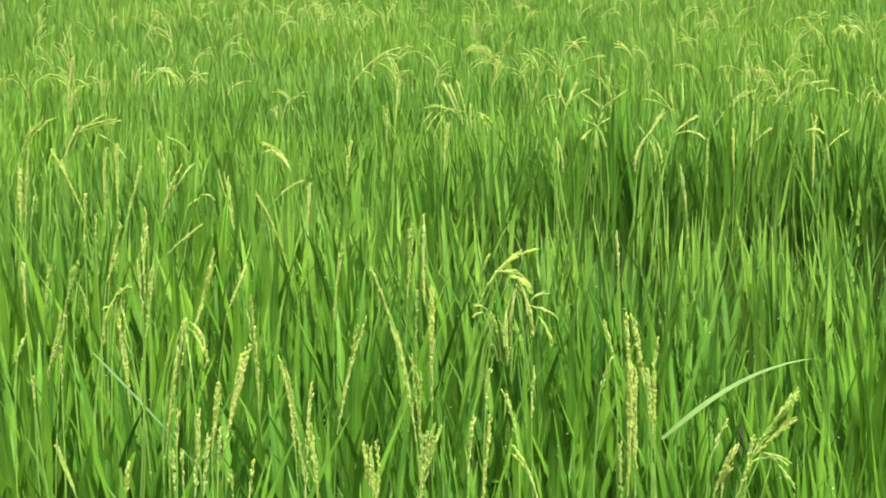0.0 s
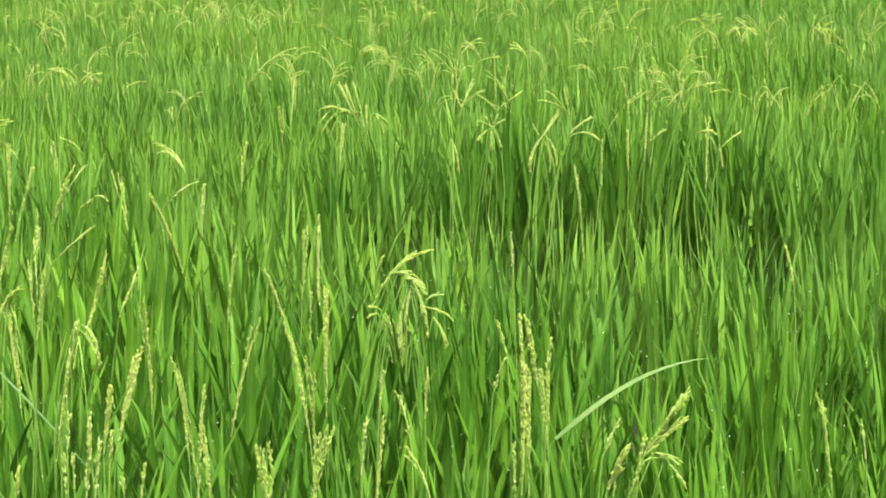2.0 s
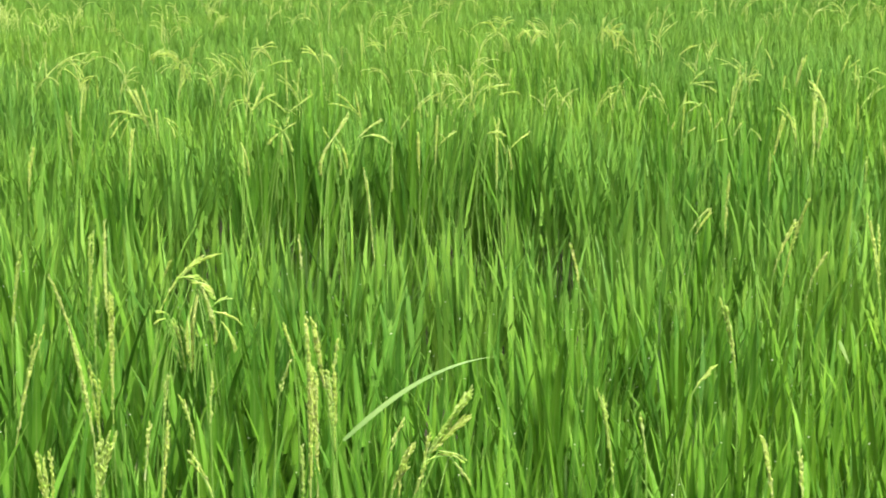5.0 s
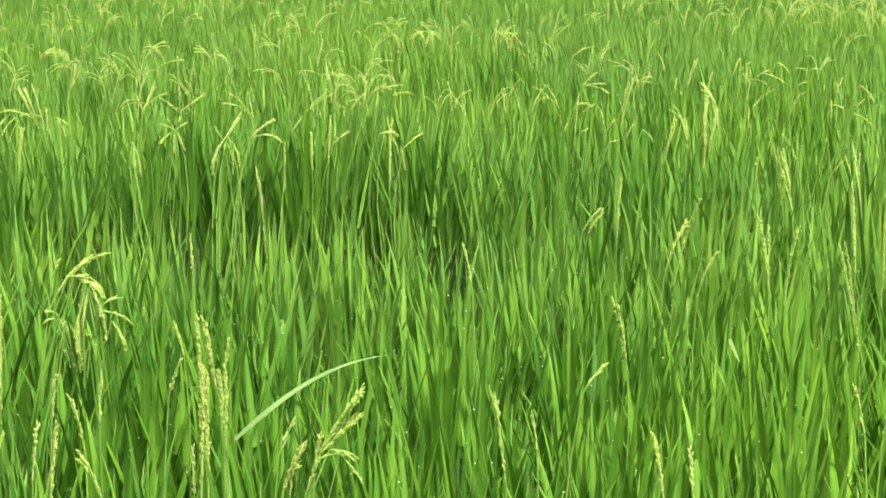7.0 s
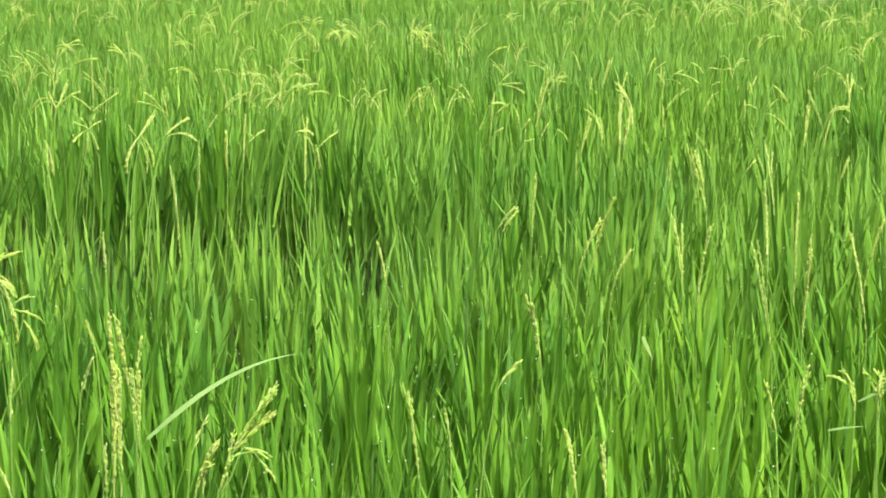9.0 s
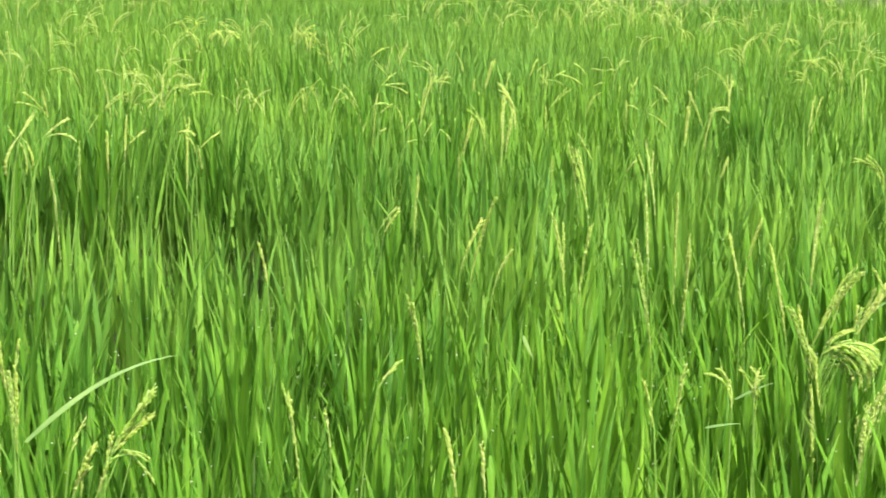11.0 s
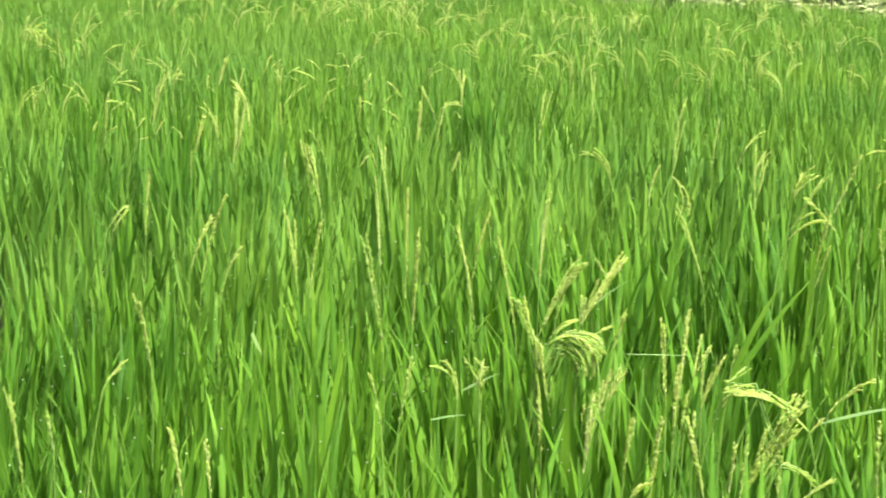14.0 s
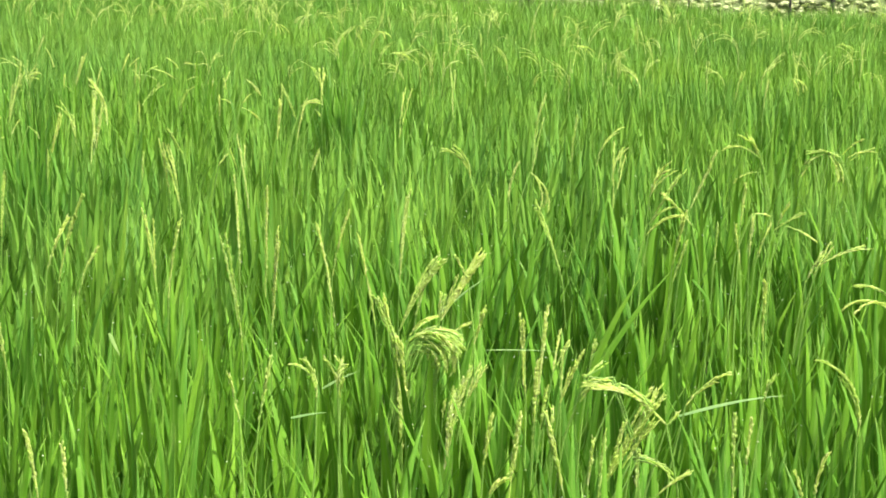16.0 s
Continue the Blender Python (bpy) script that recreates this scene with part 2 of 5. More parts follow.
def spikelets(place, way, size, rings=True):
    """Many small pointed grains at the places, along the ways."""
    place, way = np.asarray(place), np.asarray(way)
    way = way / (np.linalg.norm(way, axis=1)[:, None] + 1e-9)
    a = np.cross(way, (0.2, 0.3, 0.93))
    a /= np.linalg.norm(a, axis=1)[:, None] + 1e-9
    b = np.cross(way, a)
    n = len(place)
    size = np.asarray(size)[:, None]
    w = size * 0.175
    cols = [place]
    levels = ((0.3, 1.0), (0.68, 0.85)) if rings else ((0.45, 1.0),)
    for at, wide in levels:
        mid = place + way * size * at
        cols += [mid + a * w * wide, mid + b * w * wide * 0.8, mid - a * w * wide, mid - b * w * wide * 0.8]
    cols.append(place + way * size)
    verts = np.stack(cols, 1)
    per = verts.shape[1]
    f3, f4 = [], []
    for j in range(4):
        f3.append((0, 1 + (j + 1) % 4, 1 + j))
        if rings:
            f4.append((1 + j, 1 + (j + 1) % 4, 5 + (j + 1) % 4, 5 + j))
        f3.append((per - 5 + j, per - 5 + (j + 1) % 4, per - 1))
    start = (np.arange(n) * per)[:, None, None]
    faces = (np.array(f3)[None] + start).reshape(-1, 3).tolist()
    if rings:
        faces += (np.array(f4)[None] + start).reshape(-1, 4).tolist()
    return verts.reshape(-1, 3), faces


def panicle_shape(rng, top, turn, lean, droop, length, spread, dense=1.0):
    """The axis, branch strands and grains of one ear. top: where the ear leaves its sheath; lean and droop: radians from
    upright at its foot, and by how much it bends over to its end. The strands follow the axis and fan out from it."""
    m = 12
    s = np.linspace(0, 1, m)
    ang = lean + droop * s ** 1.4
    step = length / (m - 1)
    out = np.concatenate([[0], np.cumsum(np.sin(ang[:-1]) * step)])
    up = np.concatenate([[0], np.cumsum(np.cos(ang[:-1]) * step)])
    d = np.array([math.cos(turn), math.sin(turn), 0])
    side = np.array([-d[1], d[0], 0])
    z = np.array([0, 0, 1.0])
    axis = np.array(top) + out[:, None] * d + up[:, None] * z
    open_ear = spread >= 0.17
    nb = max(2, round((6 if open_ear else 4.2) * dense ** 1.75 * min(1.0, 0.5 + length * 4)))
    pace = 0.0023 / max(min(dense, 1.0), 0.8)
    places, ways, sizes, lines = [], [], [], []
    for i in range(nb):
        part_of = i / max(nb - 1, 1)
        at = 0.02 if i == 0 else 0.02 + (0.42 if open_ear else 0.62) * part_of * rng.uniform(0.85, 1.1)
        run = 1.0 if i == 0 else (1.06 - at) * (rng.uniform(0.6, 1.0) if open_ear else rng.uniform(0.55, 0.95))
        blen = run * length
        count = max(5, int(blen / pace))
        u = np.linspace(0, 1, count)
        j = min(at * (m - 1), m - 1.001)
        k = int(j)
        start = axis[k] + (axis[k + 1] - axis[k]) * (j - k)
        if open_ear:
            # each strand leaves the axis at its own angle and hangs over by its own amount
            first = ang[k] + rng.uniform(-0.45, 0.3) * min(1.0, spread * 3)
            last = lean + droop * rng.uniform(0.55, 1.1)
            swing = turn + rng.gauss(0, 0.25 + 1.2 * spread)
            th = first + (last - first) * u ** 1.3
            flat = np.array([math.cos(swing), math.sin(swing), 0])
        else:
            th = np.interp(at + run * u, s, ang) + rng.gauss(0, 0.3 * spread) * (1 - 0.7 * u)
            swing = turn + rng.gauss(0, 0.4)
            flat = np.array([math.cos(swing), math.sin(swing), 0])
        way = np.sin(th)[:, None] * flat + np.cos(th)[:, None] * z
        if not open_ear:
            way = way + side * rng.gauss(0, 0.3 * spread) * (1 - 0.7 * u)[:, None]
        line = start + np.concatenate([np.zeros((1, 3)), np.cumsum(way[:-1] * blen / (count - 1), axis=0)])
        wave = rng.uniform(0, 6.28)
        line = line + (0.0012 * np.sin(u * 9 + wave) + (rng.gauss(0, 0.0022) if i else 0.0))[:, None] * side
        nrm = np.cos(th)[:, None] * flat - np.sin(th)[:, None] * z
        across = np.cross(way, nrm)
        lines.append(line)
        for c in range(count):
            if u[c] < 0.1 or rng.random() < 0.08:
                continue
            about = rng.uniform(0, 6.28)
            off = across[c] * math.cos(about) + nrm[c] * math.sin(about)
            places.append(line[c] + off * rng.uniform(0.0003, 0.0016) + way[c] * rng.uniform(-0.0015, 0.0015))
            ways.append(way[c] + off * rng.uniform(0.03, 0.3))
            sizes.append(0.0086 * rng.uniform(0.75, 1.15))
    return axis, lines, np.array(places), np.array(ways), np.array(sizes)


# ---- ground ----
def ground_sheet():
    xs = np.concatenate([np.linspace(-600, -10, 8), np.linspace(-8, 16, 49), np.linspace(20, 600, 8)])
    ys = np.concatenate([np.linspace(-600, -6, 8), np.linspace(-4, 20, 49), np.linspace(24, 600, 8)])
    v, f = [], []
    for y in ys:
        for x in xs:
            z = 0.02 * noise.noise((x * 0.9, y * 0.9, 0)) if abs(x) < 30 and abs(y) < 30 else 0.0
            v.append((x, y, z))
    w = len(xs)
    for j in range(len(ys) - 1):
        for i in range(w - 1):
            f.append((j * w + i, j * w + i + 1, (j + 1) * w + i + 1, (j + 1) * w + i))
    return tagged(new("ground", mesh("ground", v, f, MUD)), "dark wet mud of the flooded rice field", "ground", kind="structure")


ground_sheet()


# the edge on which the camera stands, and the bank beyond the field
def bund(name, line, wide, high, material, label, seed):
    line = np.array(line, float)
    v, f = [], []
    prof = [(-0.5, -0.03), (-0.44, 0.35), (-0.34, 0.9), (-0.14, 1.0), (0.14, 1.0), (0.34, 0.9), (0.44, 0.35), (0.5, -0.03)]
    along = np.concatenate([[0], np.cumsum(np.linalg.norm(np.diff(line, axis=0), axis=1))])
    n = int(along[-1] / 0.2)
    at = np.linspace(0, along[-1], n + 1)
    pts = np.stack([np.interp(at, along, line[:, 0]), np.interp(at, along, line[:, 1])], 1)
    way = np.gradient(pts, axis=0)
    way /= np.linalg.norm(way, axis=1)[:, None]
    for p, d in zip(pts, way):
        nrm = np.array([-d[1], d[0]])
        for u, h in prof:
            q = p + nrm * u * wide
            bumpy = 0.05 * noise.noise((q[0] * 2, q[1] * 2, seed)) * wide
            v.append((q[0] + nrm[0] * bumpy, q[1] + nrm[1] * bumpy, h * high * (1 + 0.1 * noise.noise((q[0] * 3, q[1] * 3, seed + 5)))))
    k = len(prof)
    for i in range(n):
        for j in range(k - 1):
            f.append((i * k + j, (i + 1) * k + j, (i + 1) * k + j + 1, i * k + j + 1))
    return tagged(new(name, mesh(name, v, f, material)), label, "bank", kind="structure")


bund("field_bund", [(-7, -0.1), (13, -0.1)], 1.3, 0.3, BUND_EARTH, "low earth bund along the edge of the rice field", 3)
BANK = [(13.64, 8.49), (10.76, 11.27), (9.47, 12.52), (8.18, 13.77), (6.74, 15.16), (6.34, 17.16), (6.34, 20.16)]
far_bank = bund("far_bank", BANK, 1.3, 1.15, EARTH, "pale dry stony earth bank beyond the rice field", 9)


def bank_height(x, y, u):
    """The height of the far bank's surface, u metres inward from its middle line."""
    return 1.15 * float(np.interp(abs(u) / 1.3, [0.14, 0.34, 0.44], [1.0, 0.9, 0.35])) * (1 + 0.1 * noise.noise((x * 3, y * 3, 14)))


def bank_edge(y):
    """The x at which the rice stops before the far bank."""
    rows = sorted((by, bx) for bx, by in BANK)
    return float(np.interp(y, [r[0] for r in rows], [r[1] for r in rows])) - 0.79


# ---- rice ----
BUMPS = [
    # x, y, reach, rise of the leaf tops
    (-0.5, 4.2, 0.8, 0.04), (0.6, 6.7, 0.45, 0.03), (1.3, 6.75, 0.45, 0.03), (2.9, 8.2, 1.3, 0.03), (2.1, 3.1, 0.5, 0.03), (-0.6, 2.78, 0.36, -0.42), (0.05, 5.8, 0.3, -0.34), (0.35, 5.8, 0.32, -0.36), (0.65, 5.8, 0.32, -0.36), (0.93, 5.8, 0.3, -0.36), (1.15, 5.65, 0.3, -0.36), (1.2, 6.35, 0.28, 0.06), (0.15, 6.4, 0.32, 0.08), (0.55, 6.4, 0.32, 0.08), (0.95, 6.4, 0.32, 0.08), (1.63, 2.95, 0.22, -0.13), (1.72, 2.73, 0.20, -0.14), (1.42, 2.04, 0.22, -0.15), (0.28, 3.01, 0.18, -0.14), (0.12, 3.65, 0.20, -0.14), (0.37, 2.49, 0.16, -0.14), (2.58, 3.63, 0.25, -0.08), (2.56, 3.19, 0.30, -0.06),
]


def rise(x, y):
    z = 0.05 * noise.noise((x * 0.8, y * 0.8, 2.0)) + 0.03 * noise.noise((x * 2.1, y * 2.1, 7.0))
    for bx, by, reach, up in BUMPS:
        z += up * math.exp(-((x - bx) ** 2 + (y - by) ** 2) / reach ** 2)
    return z


def tillers(rng, count, size=1.0, leaves=2, loose=1.0, uneven=0.04, heights=(0.945, 0.91, 0.85)):
    """Parameters of the blades of one plant, round the origin, leaf tops near 0.95 m: rows of base, turn, tilt, bend, length, width, twist."""
    rows, stems = [], []
    for i in range(count):
        a = rng.uniform(0, 2 * math.pi)
        r0 = 0.03 * math.sqrt(rng.random())
        lean = rng.uniform(0.0, 0.15) * loose
        foot = np.array([r0 * math.cos(a), r0 * math.sin(a), 0.0])
        way = np.array([math.sin(lean) * math.cos(a), math.sin(lean) * math.sin(a), math.cos(lean)])
        joint = rng.uniform(0.52, 0.7) * size
        stems.append((foot, foot + way * (joint + 0.04)))
        for l in range(leaves):
            length = rng.uniform(0.24, 0.4) * size
            tilt = lean + (rng.uniform(0.0, 0.12) + 0.1 * l) * loose
            bend = rng.choice((0.03, 0.06, 0.12, 0.2, 0.35, 0.7)) * rng.uniform(0.5, 1.1) * loose
            tip = heights[l] * size + rng.gauss(0, uneven)
            at = max(0.25, tip - length * math.cos(tilt + 0.4 * bend))
            turn = a + rng.uniform(-0.7, 0.7) + l * math.pi * rng.uniform(0.7, 1.3)
            rows.append((*(foot + way * at), turn, tilt, bend, length, rng.uniform(0.014, 0.022), rng.uniform(-0.4, 0.4)))
    return np.array(rows), stems


def stalk_mesh(stems, name="culm_tuft"):
    pieces = []
    for a, b in stems:
        mid = (a + b) / 2 + np.array([0, 0, 0.0])
        pieces.append(tube([a, mid, b], [0.0035, 0.003, 0.0022], 4))
    v, f = joined(pieces)
    return mesh(name, v, f, STALK)


def split_rows(r):
    return r[:, :3], r[:, 3], r[:, 4], r[:, 5], r[:, 6], r[:, 7], r[:, 8]


def rice_plant(seed, singles, count=16, wide=1.08, loose=0.85):
    """One hill of rice: stalks, a dense lower tuft, and its upper leaves one by one."""
    rng = random.Random(seed)
    plant = new("rice_plant")
    rows, stems = tillers(rng, count, leaves=3, uneven=0.05, loose=loose, heights=(0.945, 0.89, 0.8))
    rows[:, 7] *= wide
    tagged(part("culm_tuft", stalk_mesh(stems), plant), kind="stuff")
    order = np.argsort(-(rows[:, 2] + rows[:, 6]))
    high, low = rows[order[:singles]], rows[order[singles:]]
    v, f, uv = blades(*split_rows(low), rows=6)
    tagged(part("leaf_tuft", mesh("leaf_tuft", v, f, TUFT_LEAF, uv), plant), kind="stuff")
    tips = []
    for r in high:
        one = r[None].copy()
        base = one[0, :3].copy()
        one[0, :3] = 0
        v, f, uv = blades(*split_rows(one), rows=8, fold=True)
        part("leaf", mesh("leaf", v, f, LEAF, uv), plant, m=Matrix.Translation(base))
        dx, dz = np.sin(r[4] + r[5] * 0.35) * r[6], np.cos(r[4] + r[5] * 0.35) * r[6]
        tips.append((base[0] + dx * math.cos(r[3]), base[1] + dx * math.sin(r[3]), base[2] + dz))
    TIPS[plant.name] = tips
    return plant


TIPS = {}
LABEL = "green rice plant with upright narrow leaves in the field"
PLANTS = [tagged(rice_plant(100 + i, 16), LABEL, "rice plant", group="rice plants of the field") for i in range(10)]
BROAD_PLANTS = [tagged(rice_plant(180 + i, 16, 13, 1.35, 0.78), "green rice plant with broad leaning leaves in the field", "rice plant", group="rice plants of the field") for i in range(8)]
FAR_PLANTS = [tagged(rice_plant(140 + i, 6), LABEL, "rice plant", group="rice plants of the field") for i in range(6)]

GRID = 0.2


def field_side(x, y):
    """Inside the planted field: before the far bank, beyond the near bund."""
    return x < bank_edge(y) and y > 1.15


hills = []


def bare(x, y, pick):
    """The open strip before the row of tall plants, where few hills have grown."""
    return 5.4 - 0.22 * x < y < 6.2 and -0.1 < x < 1.28 and pick < 0.9


jr = random.Random(11)
for j in range(5, 90):
    for i in range(-40, 70):
        x = i * GRID + jr.uniform(-0.06, 0.06)
        y = j * GRID + jr.uniform(-0.06, 0.06)
        if field_side(x, y) and -5.5 < x < 12:
            turn, pick = jr.uniform(0, 6.283), jr.random()
            if not bare(x, y, pick):
                hills.append((x, y, turn, pick))


def near_stretch(x, y):
    return 2.2 < y < 4.6 and -0.26 * y - 0.1 < x < 0.86 * y + 0.15


SPOTS = np.array([(h[0], h[1]) for h in hills])
OWNER = {}


def hill_of(x, y):
    return int(np.argmin(((SPOTS - (x, y)) ** 2).sum(1)))


EARS, ODD = [], []


def ear(x, y, z, turn, lean, droop, length, spread, dense):
    """An ear of rice: where it leaves its sheath, the way it bends, and its build."""
    EARS.append((x, y, z, turn, lean, droop, length, spread, dense))
    OWNER.setdefault(hill_of(x, y), None)


def odd_leaf(x, y, z, turn, lean, bend, length, width, material):
    ODD.append((x, y, z, turn, lean, bend, length, width, material))
    OWNER.setdefault(hill_of(x, y), None)


ear(-0.251, 2.532, 1.014, 0.00, 0.14, 0.00, 0.046, 0.10, 0.8)
ear(-0.388, 5.326, 1.024, -3.14, 0.50, 1.50, 0.118, 0.31, 0.8)
ear(-0.339, 4.704, 0.832, -3.14, 0.25, 0.20, 0.242, 0.06, 0.8)
ear(-0.410, 4.851, 1.007, 0.00, 0.64, 0.60, 0.102, 0.07, 0.7)
ear(-0.314, 4.778, 0.950, 0.00, 0.07, 0.00, 0.120, 0.07, 0.8)
ear(-0.221, 4.040, 0.893, 0.00, 0.10, 0.10, 0.169, 0.04, 1.0)
ear(-0.077, 4.252, 0.908, 0.00, 0.06, 0.00, 0.152, 0.07, 0.9)
ear(-0.046, 4.340, 0.754, 0.00, 0.02, 0.00, 0.306, 0.06, 1.0)
ear(-0.025, 3.598, 0.829, 0.00, 0.02, 0.00, 0.231, 0.07, 1.1)
ear(-0.051, 3.576, 0.979, 0.00, 0.05, 0.00, 0.081, 0.07, 0.8)
ear(-0.048, 3.225, 0.888, -3.14, 0.13, 0.10, 0.175, 0.07, 1.0)
ear(-0.092, 3.790, 0.925, -3.14, 0.23, 0.20, 0.142, 0.06, 0.8)
ear(-0.039, 2.689, 0.945, 0.00, 0.13, 0.20, 0.118, 0.20, 1.2)
ear(0.028, 2.714, 0.988, 0.00, 0.07, 0.10, 0.073, 0.08, 0.8)
ear(-0.096, 2.613, 0.971, -3.14, 0.06, 0.10, 0.090, 0.22, 1.3)
ear(-0.207, 2.909, 0.896, 0.00, 0.05, 0.10, 0.165, 0.06, 0.9)
ear(-0.175, 2.696, 0.962, -3.14, 0.06, 0.10, 0.099, 0.07, 0.9)
ear(0.057, 2.980, 0.990, 0.00, 0.07, 0.10, 0.071, 0.08, 0.8)
ear(0.102, 2.856, 0.977, -3.14, 0.14, 0.20, 0.085, 0.07, 0.8)
ear(0.115, 2.561, 0.998, -3.14, 0.28, 0.50, 0.071, 0.08, 0.8)
ear(0.126, 2.985, 0.991, 0.00, 0.08, 0.00, 0.069, 0.07, 0.7)
ear(0.354, 4.127, 0.985, 0.00, -0.07, 0.00, 0.076, 0.08, 0.8)
ear(0.231, 3.046, 1.008, 0.00, 0.24, 0.20, 0.055, 0.07, 0.7)
ear(0.596, 4.935, 0.822, -3.14, 0.05, 0.10, 0.250, 0.06, 0.8)
ear(0.274, 3.308, 1.011, -3.14, 0.26, 0.10, 0.052, 0.07, 0.7)
ear(-1.365, 7.593, 0.897, -3.14, -0.41, 1.50, 0.196, 0.25, 0.7)
ear(-1.284, 7.204, 0.963, 0.00, -0.07, 1.50, 0.139, 0.25, 0.7)
ear(-1.468, 8.330, 0.934, 0.00, 0.07, 0.00, 0.136, 0.07, 0.8)
ear(-1.030, 7.669, 1.070, 0.00, 1.82, 1.50, 0.102, 0.25, 0.7)
ear(-0.872, 7.204, 1.060, 0.00, 0.81, 1.50, 0.082, 0.25, 0.7)
ear(-0.335, 7.771, 0.973, 0.00, 0.55, 1.50, 0.275, 0.38, 0.8)
ear(-0.172, 7.936, 0.839, -3.14, -0.32, 1.50, 0.268, 0.25, 0.8)
ear(-0.153, 7.009, 0.936, 0.00, 0.07, 0.10, 0.135, 0.09, 1.0)
ear(0.174, 10.559, 0.922, 0.00, 0.05, 0.00, 0.148, 0.06, 0.8)
ear(0.581, 8.320, 1.021, -3.14, 0.42, 1.50, 0.107, 0.31, 0.7)
ear(0.520, 8.617, 1.018, 0.00, 0.47, 1.50, 0.123, 0.31, 0.7)
ear(1.698, 9.532, 1.017, -3.14, 0.35, 1.50, 0.104, 0.38, 0.8)
ear(1.734, 9.660, 1.019, 0.00, 0.37, 1.50, 0.103, 0.38, 0.8)
ear(1.764, 9.011, 1.020, -3.14, 0.16, 1.50, 0.078, 0.38, 0.8)
ear(1.731, 8.841, 1.023, 0.00, 0.17, 1.50, 0.074, 0.38, 0.8)
ear(1.050, 8.374, 1.064, -3.14, 0.87, 1.50, 0.088, 0.25, 0.6)
ear(0.766, 8.253, 1.013, -3.14, 0.32, 1.50, 0.107, 0.25, 0.7)
ear(0.689, 2.785, 0.923, 2.92, 0.09, 0.15, 0.139, 0.06, 0.9)
ear(0.700, 2.647, 1.013, 2.92, 0.13, 0.10, 0.047, 0.07, 0.7)
ear(1.039, 3.364, 0.933, 2.92, 0.14, 0.10, 0.129, 0.07, 1.1)
ear(0.837, 2.913, 1.019, -0.22, 0.53, 0.40, 0.054, 0.07, 0.7)
ear(1.208, 4.300, 1.010, -0.22, 0.49, 0.40, 0.063, 0.07, 0.8)
ear(0.883, 3.921, 0.979, 2.92, 0.12, 0.20, 0.083, 0.06, 0.8)
ear(0.838, 2.512, 0.972, 2.92, 0.13, 0.10, 0.089, 0.07, 1.0)
ear(1.330, 4.092, 0.946, -0.22, 0.26, 0.30, 0.124, 0.07, 0.9)
ear(2.109, 8.885, 0.996, 2.92, 0.08, 1.50, 0.107, 0.38, 0.9)
ear(2.122, 8.889, 0.996, -0.22, -0.04, 1.20, 0.088, 0.38, 0.9)
ear(1.860, 9.423, 1.031, 2.92, 0.26, 1.50, 0.067, 0.38, 0.8)
ear(1.763, 9.614, 1.031, 2.92, 0.49, 1.50, 0.098, 0.38, 0.8)
ear(0.853, 2.436, 0.988, 2.66, 0.06, 0.05, 0.073, 0.07, 1.0)
ear(1.445, 4.383, 0.862, -0.48, 0.17, 0.30, 0.208, 0.06, 0.9)
ear(1.555, 3.980, 0.899, -0.48, 0.07, 0.20, 0.163, 0.06, 0.8)
ear(1.290, 3.751, 0.975, -0.48, 0.27, 0.30, 0.093, 0.06, 0.7)
ear(1.650, 3.805, 0.814, 2.66, 0.15, 0.10, 0.250, 0.07, 1.0)
ear(1.895, 4.429, 0.840, 2.66, 0.02, 0.10, 0.230, 0.06, 0.9)
ear(1.912, 4.312, 0.808, -0.48, 0.01, 0.00, 0.252, 0.07, 1.0)
ear(1.708, 3.791, 0.836, -0.48, 0.03, 0.05, 0.225, 0.07, 1.0)
ear(1.255, 2.777, 0.951, -0.48, 0.14, 0.10, 0.111, 0.07, 0.8)
ear(1.192, 2.693, 0.996, 2.66, 0.19, 0.10, 0.066, 0.06, 0.7)
ear(1.852, 3.802, 0.869, 2.66, 0.16, 0.10, 0.195, 0.06, 0.8)
ear(1.925, 3.975, 0.921, -0.48, 0.16, 0.20, 0.143, 0.06, 0.9)
ear(2.184, 4.172, 0.834, -0.48, 0.03, 0.10, 0.227, 0.07, 1.0)
ear(1.367, 2.726, 1.004, 2.66, -0.14, 1.40, 0.067, 0.35, 0.8)
ear(1.350, 2.698, 1.016, -0.48, -0.03, 1.20, 0.052, 0.35, 0.8)
ear(1.319, 2.706, 1.014, 2.66, 0.07, 1.50, 0.066, 0.25, 0.8)
ear(1.446, 2.348, 0.943, -0.48, 0.07, 0.10, 0.118, 0.08, 1.0)
ear(1.276, 2.099, 1.035, -0.48, 0.31, 1.00, 0.036, 0.25, 0.9)
ear(1.410, 2.357, 0.993, -0.48, 0.10, 0.15, 0.068, 0.08, 0.9)
ear(1.809, 2.462, 1.011, -0.48, 0.64, 0.60, 0.078, 0.08, 0.9)
ear(1.908, 2.405, 1.020, -0.48, 0.25, 0.30, 0.043, 0.08, 1.0)
ear(1.731, 2.226, 0.938, -0.48, -0.03, 0.05, 0.122, 0.07, 0.9)
ear(1.728, 2.196, 0.991, -0.48, 0.04, 0.10, 0.069, 0.07, 0.8)
ear(1.711, 2.024, 0.998, -0.48, 0.05, 0.40, 0.064, 0.08, 1.0)
ear(1.648, 1.967, 1.022, 2.66, 0.19, 0.20, 0.039, 0.07, 0.8)
ear(2.343, 2.996, 0.949, -0.48, -0.00, 0.00, 0.111, 0.07, 0.8)
ear(2.407, 2.699, 1.046, 2.66, 0.77, 1.60, 0.109, 0.14, 1.0)
ear(2.543, 2.864, 1.023, 2.66, 0.65, 1.10, 0.087, 0.12, 0.9)
ear(2.099, 2.419, 0.932, 2.66, -0.07, 1.40, 0.160, 0.14, 1.0)
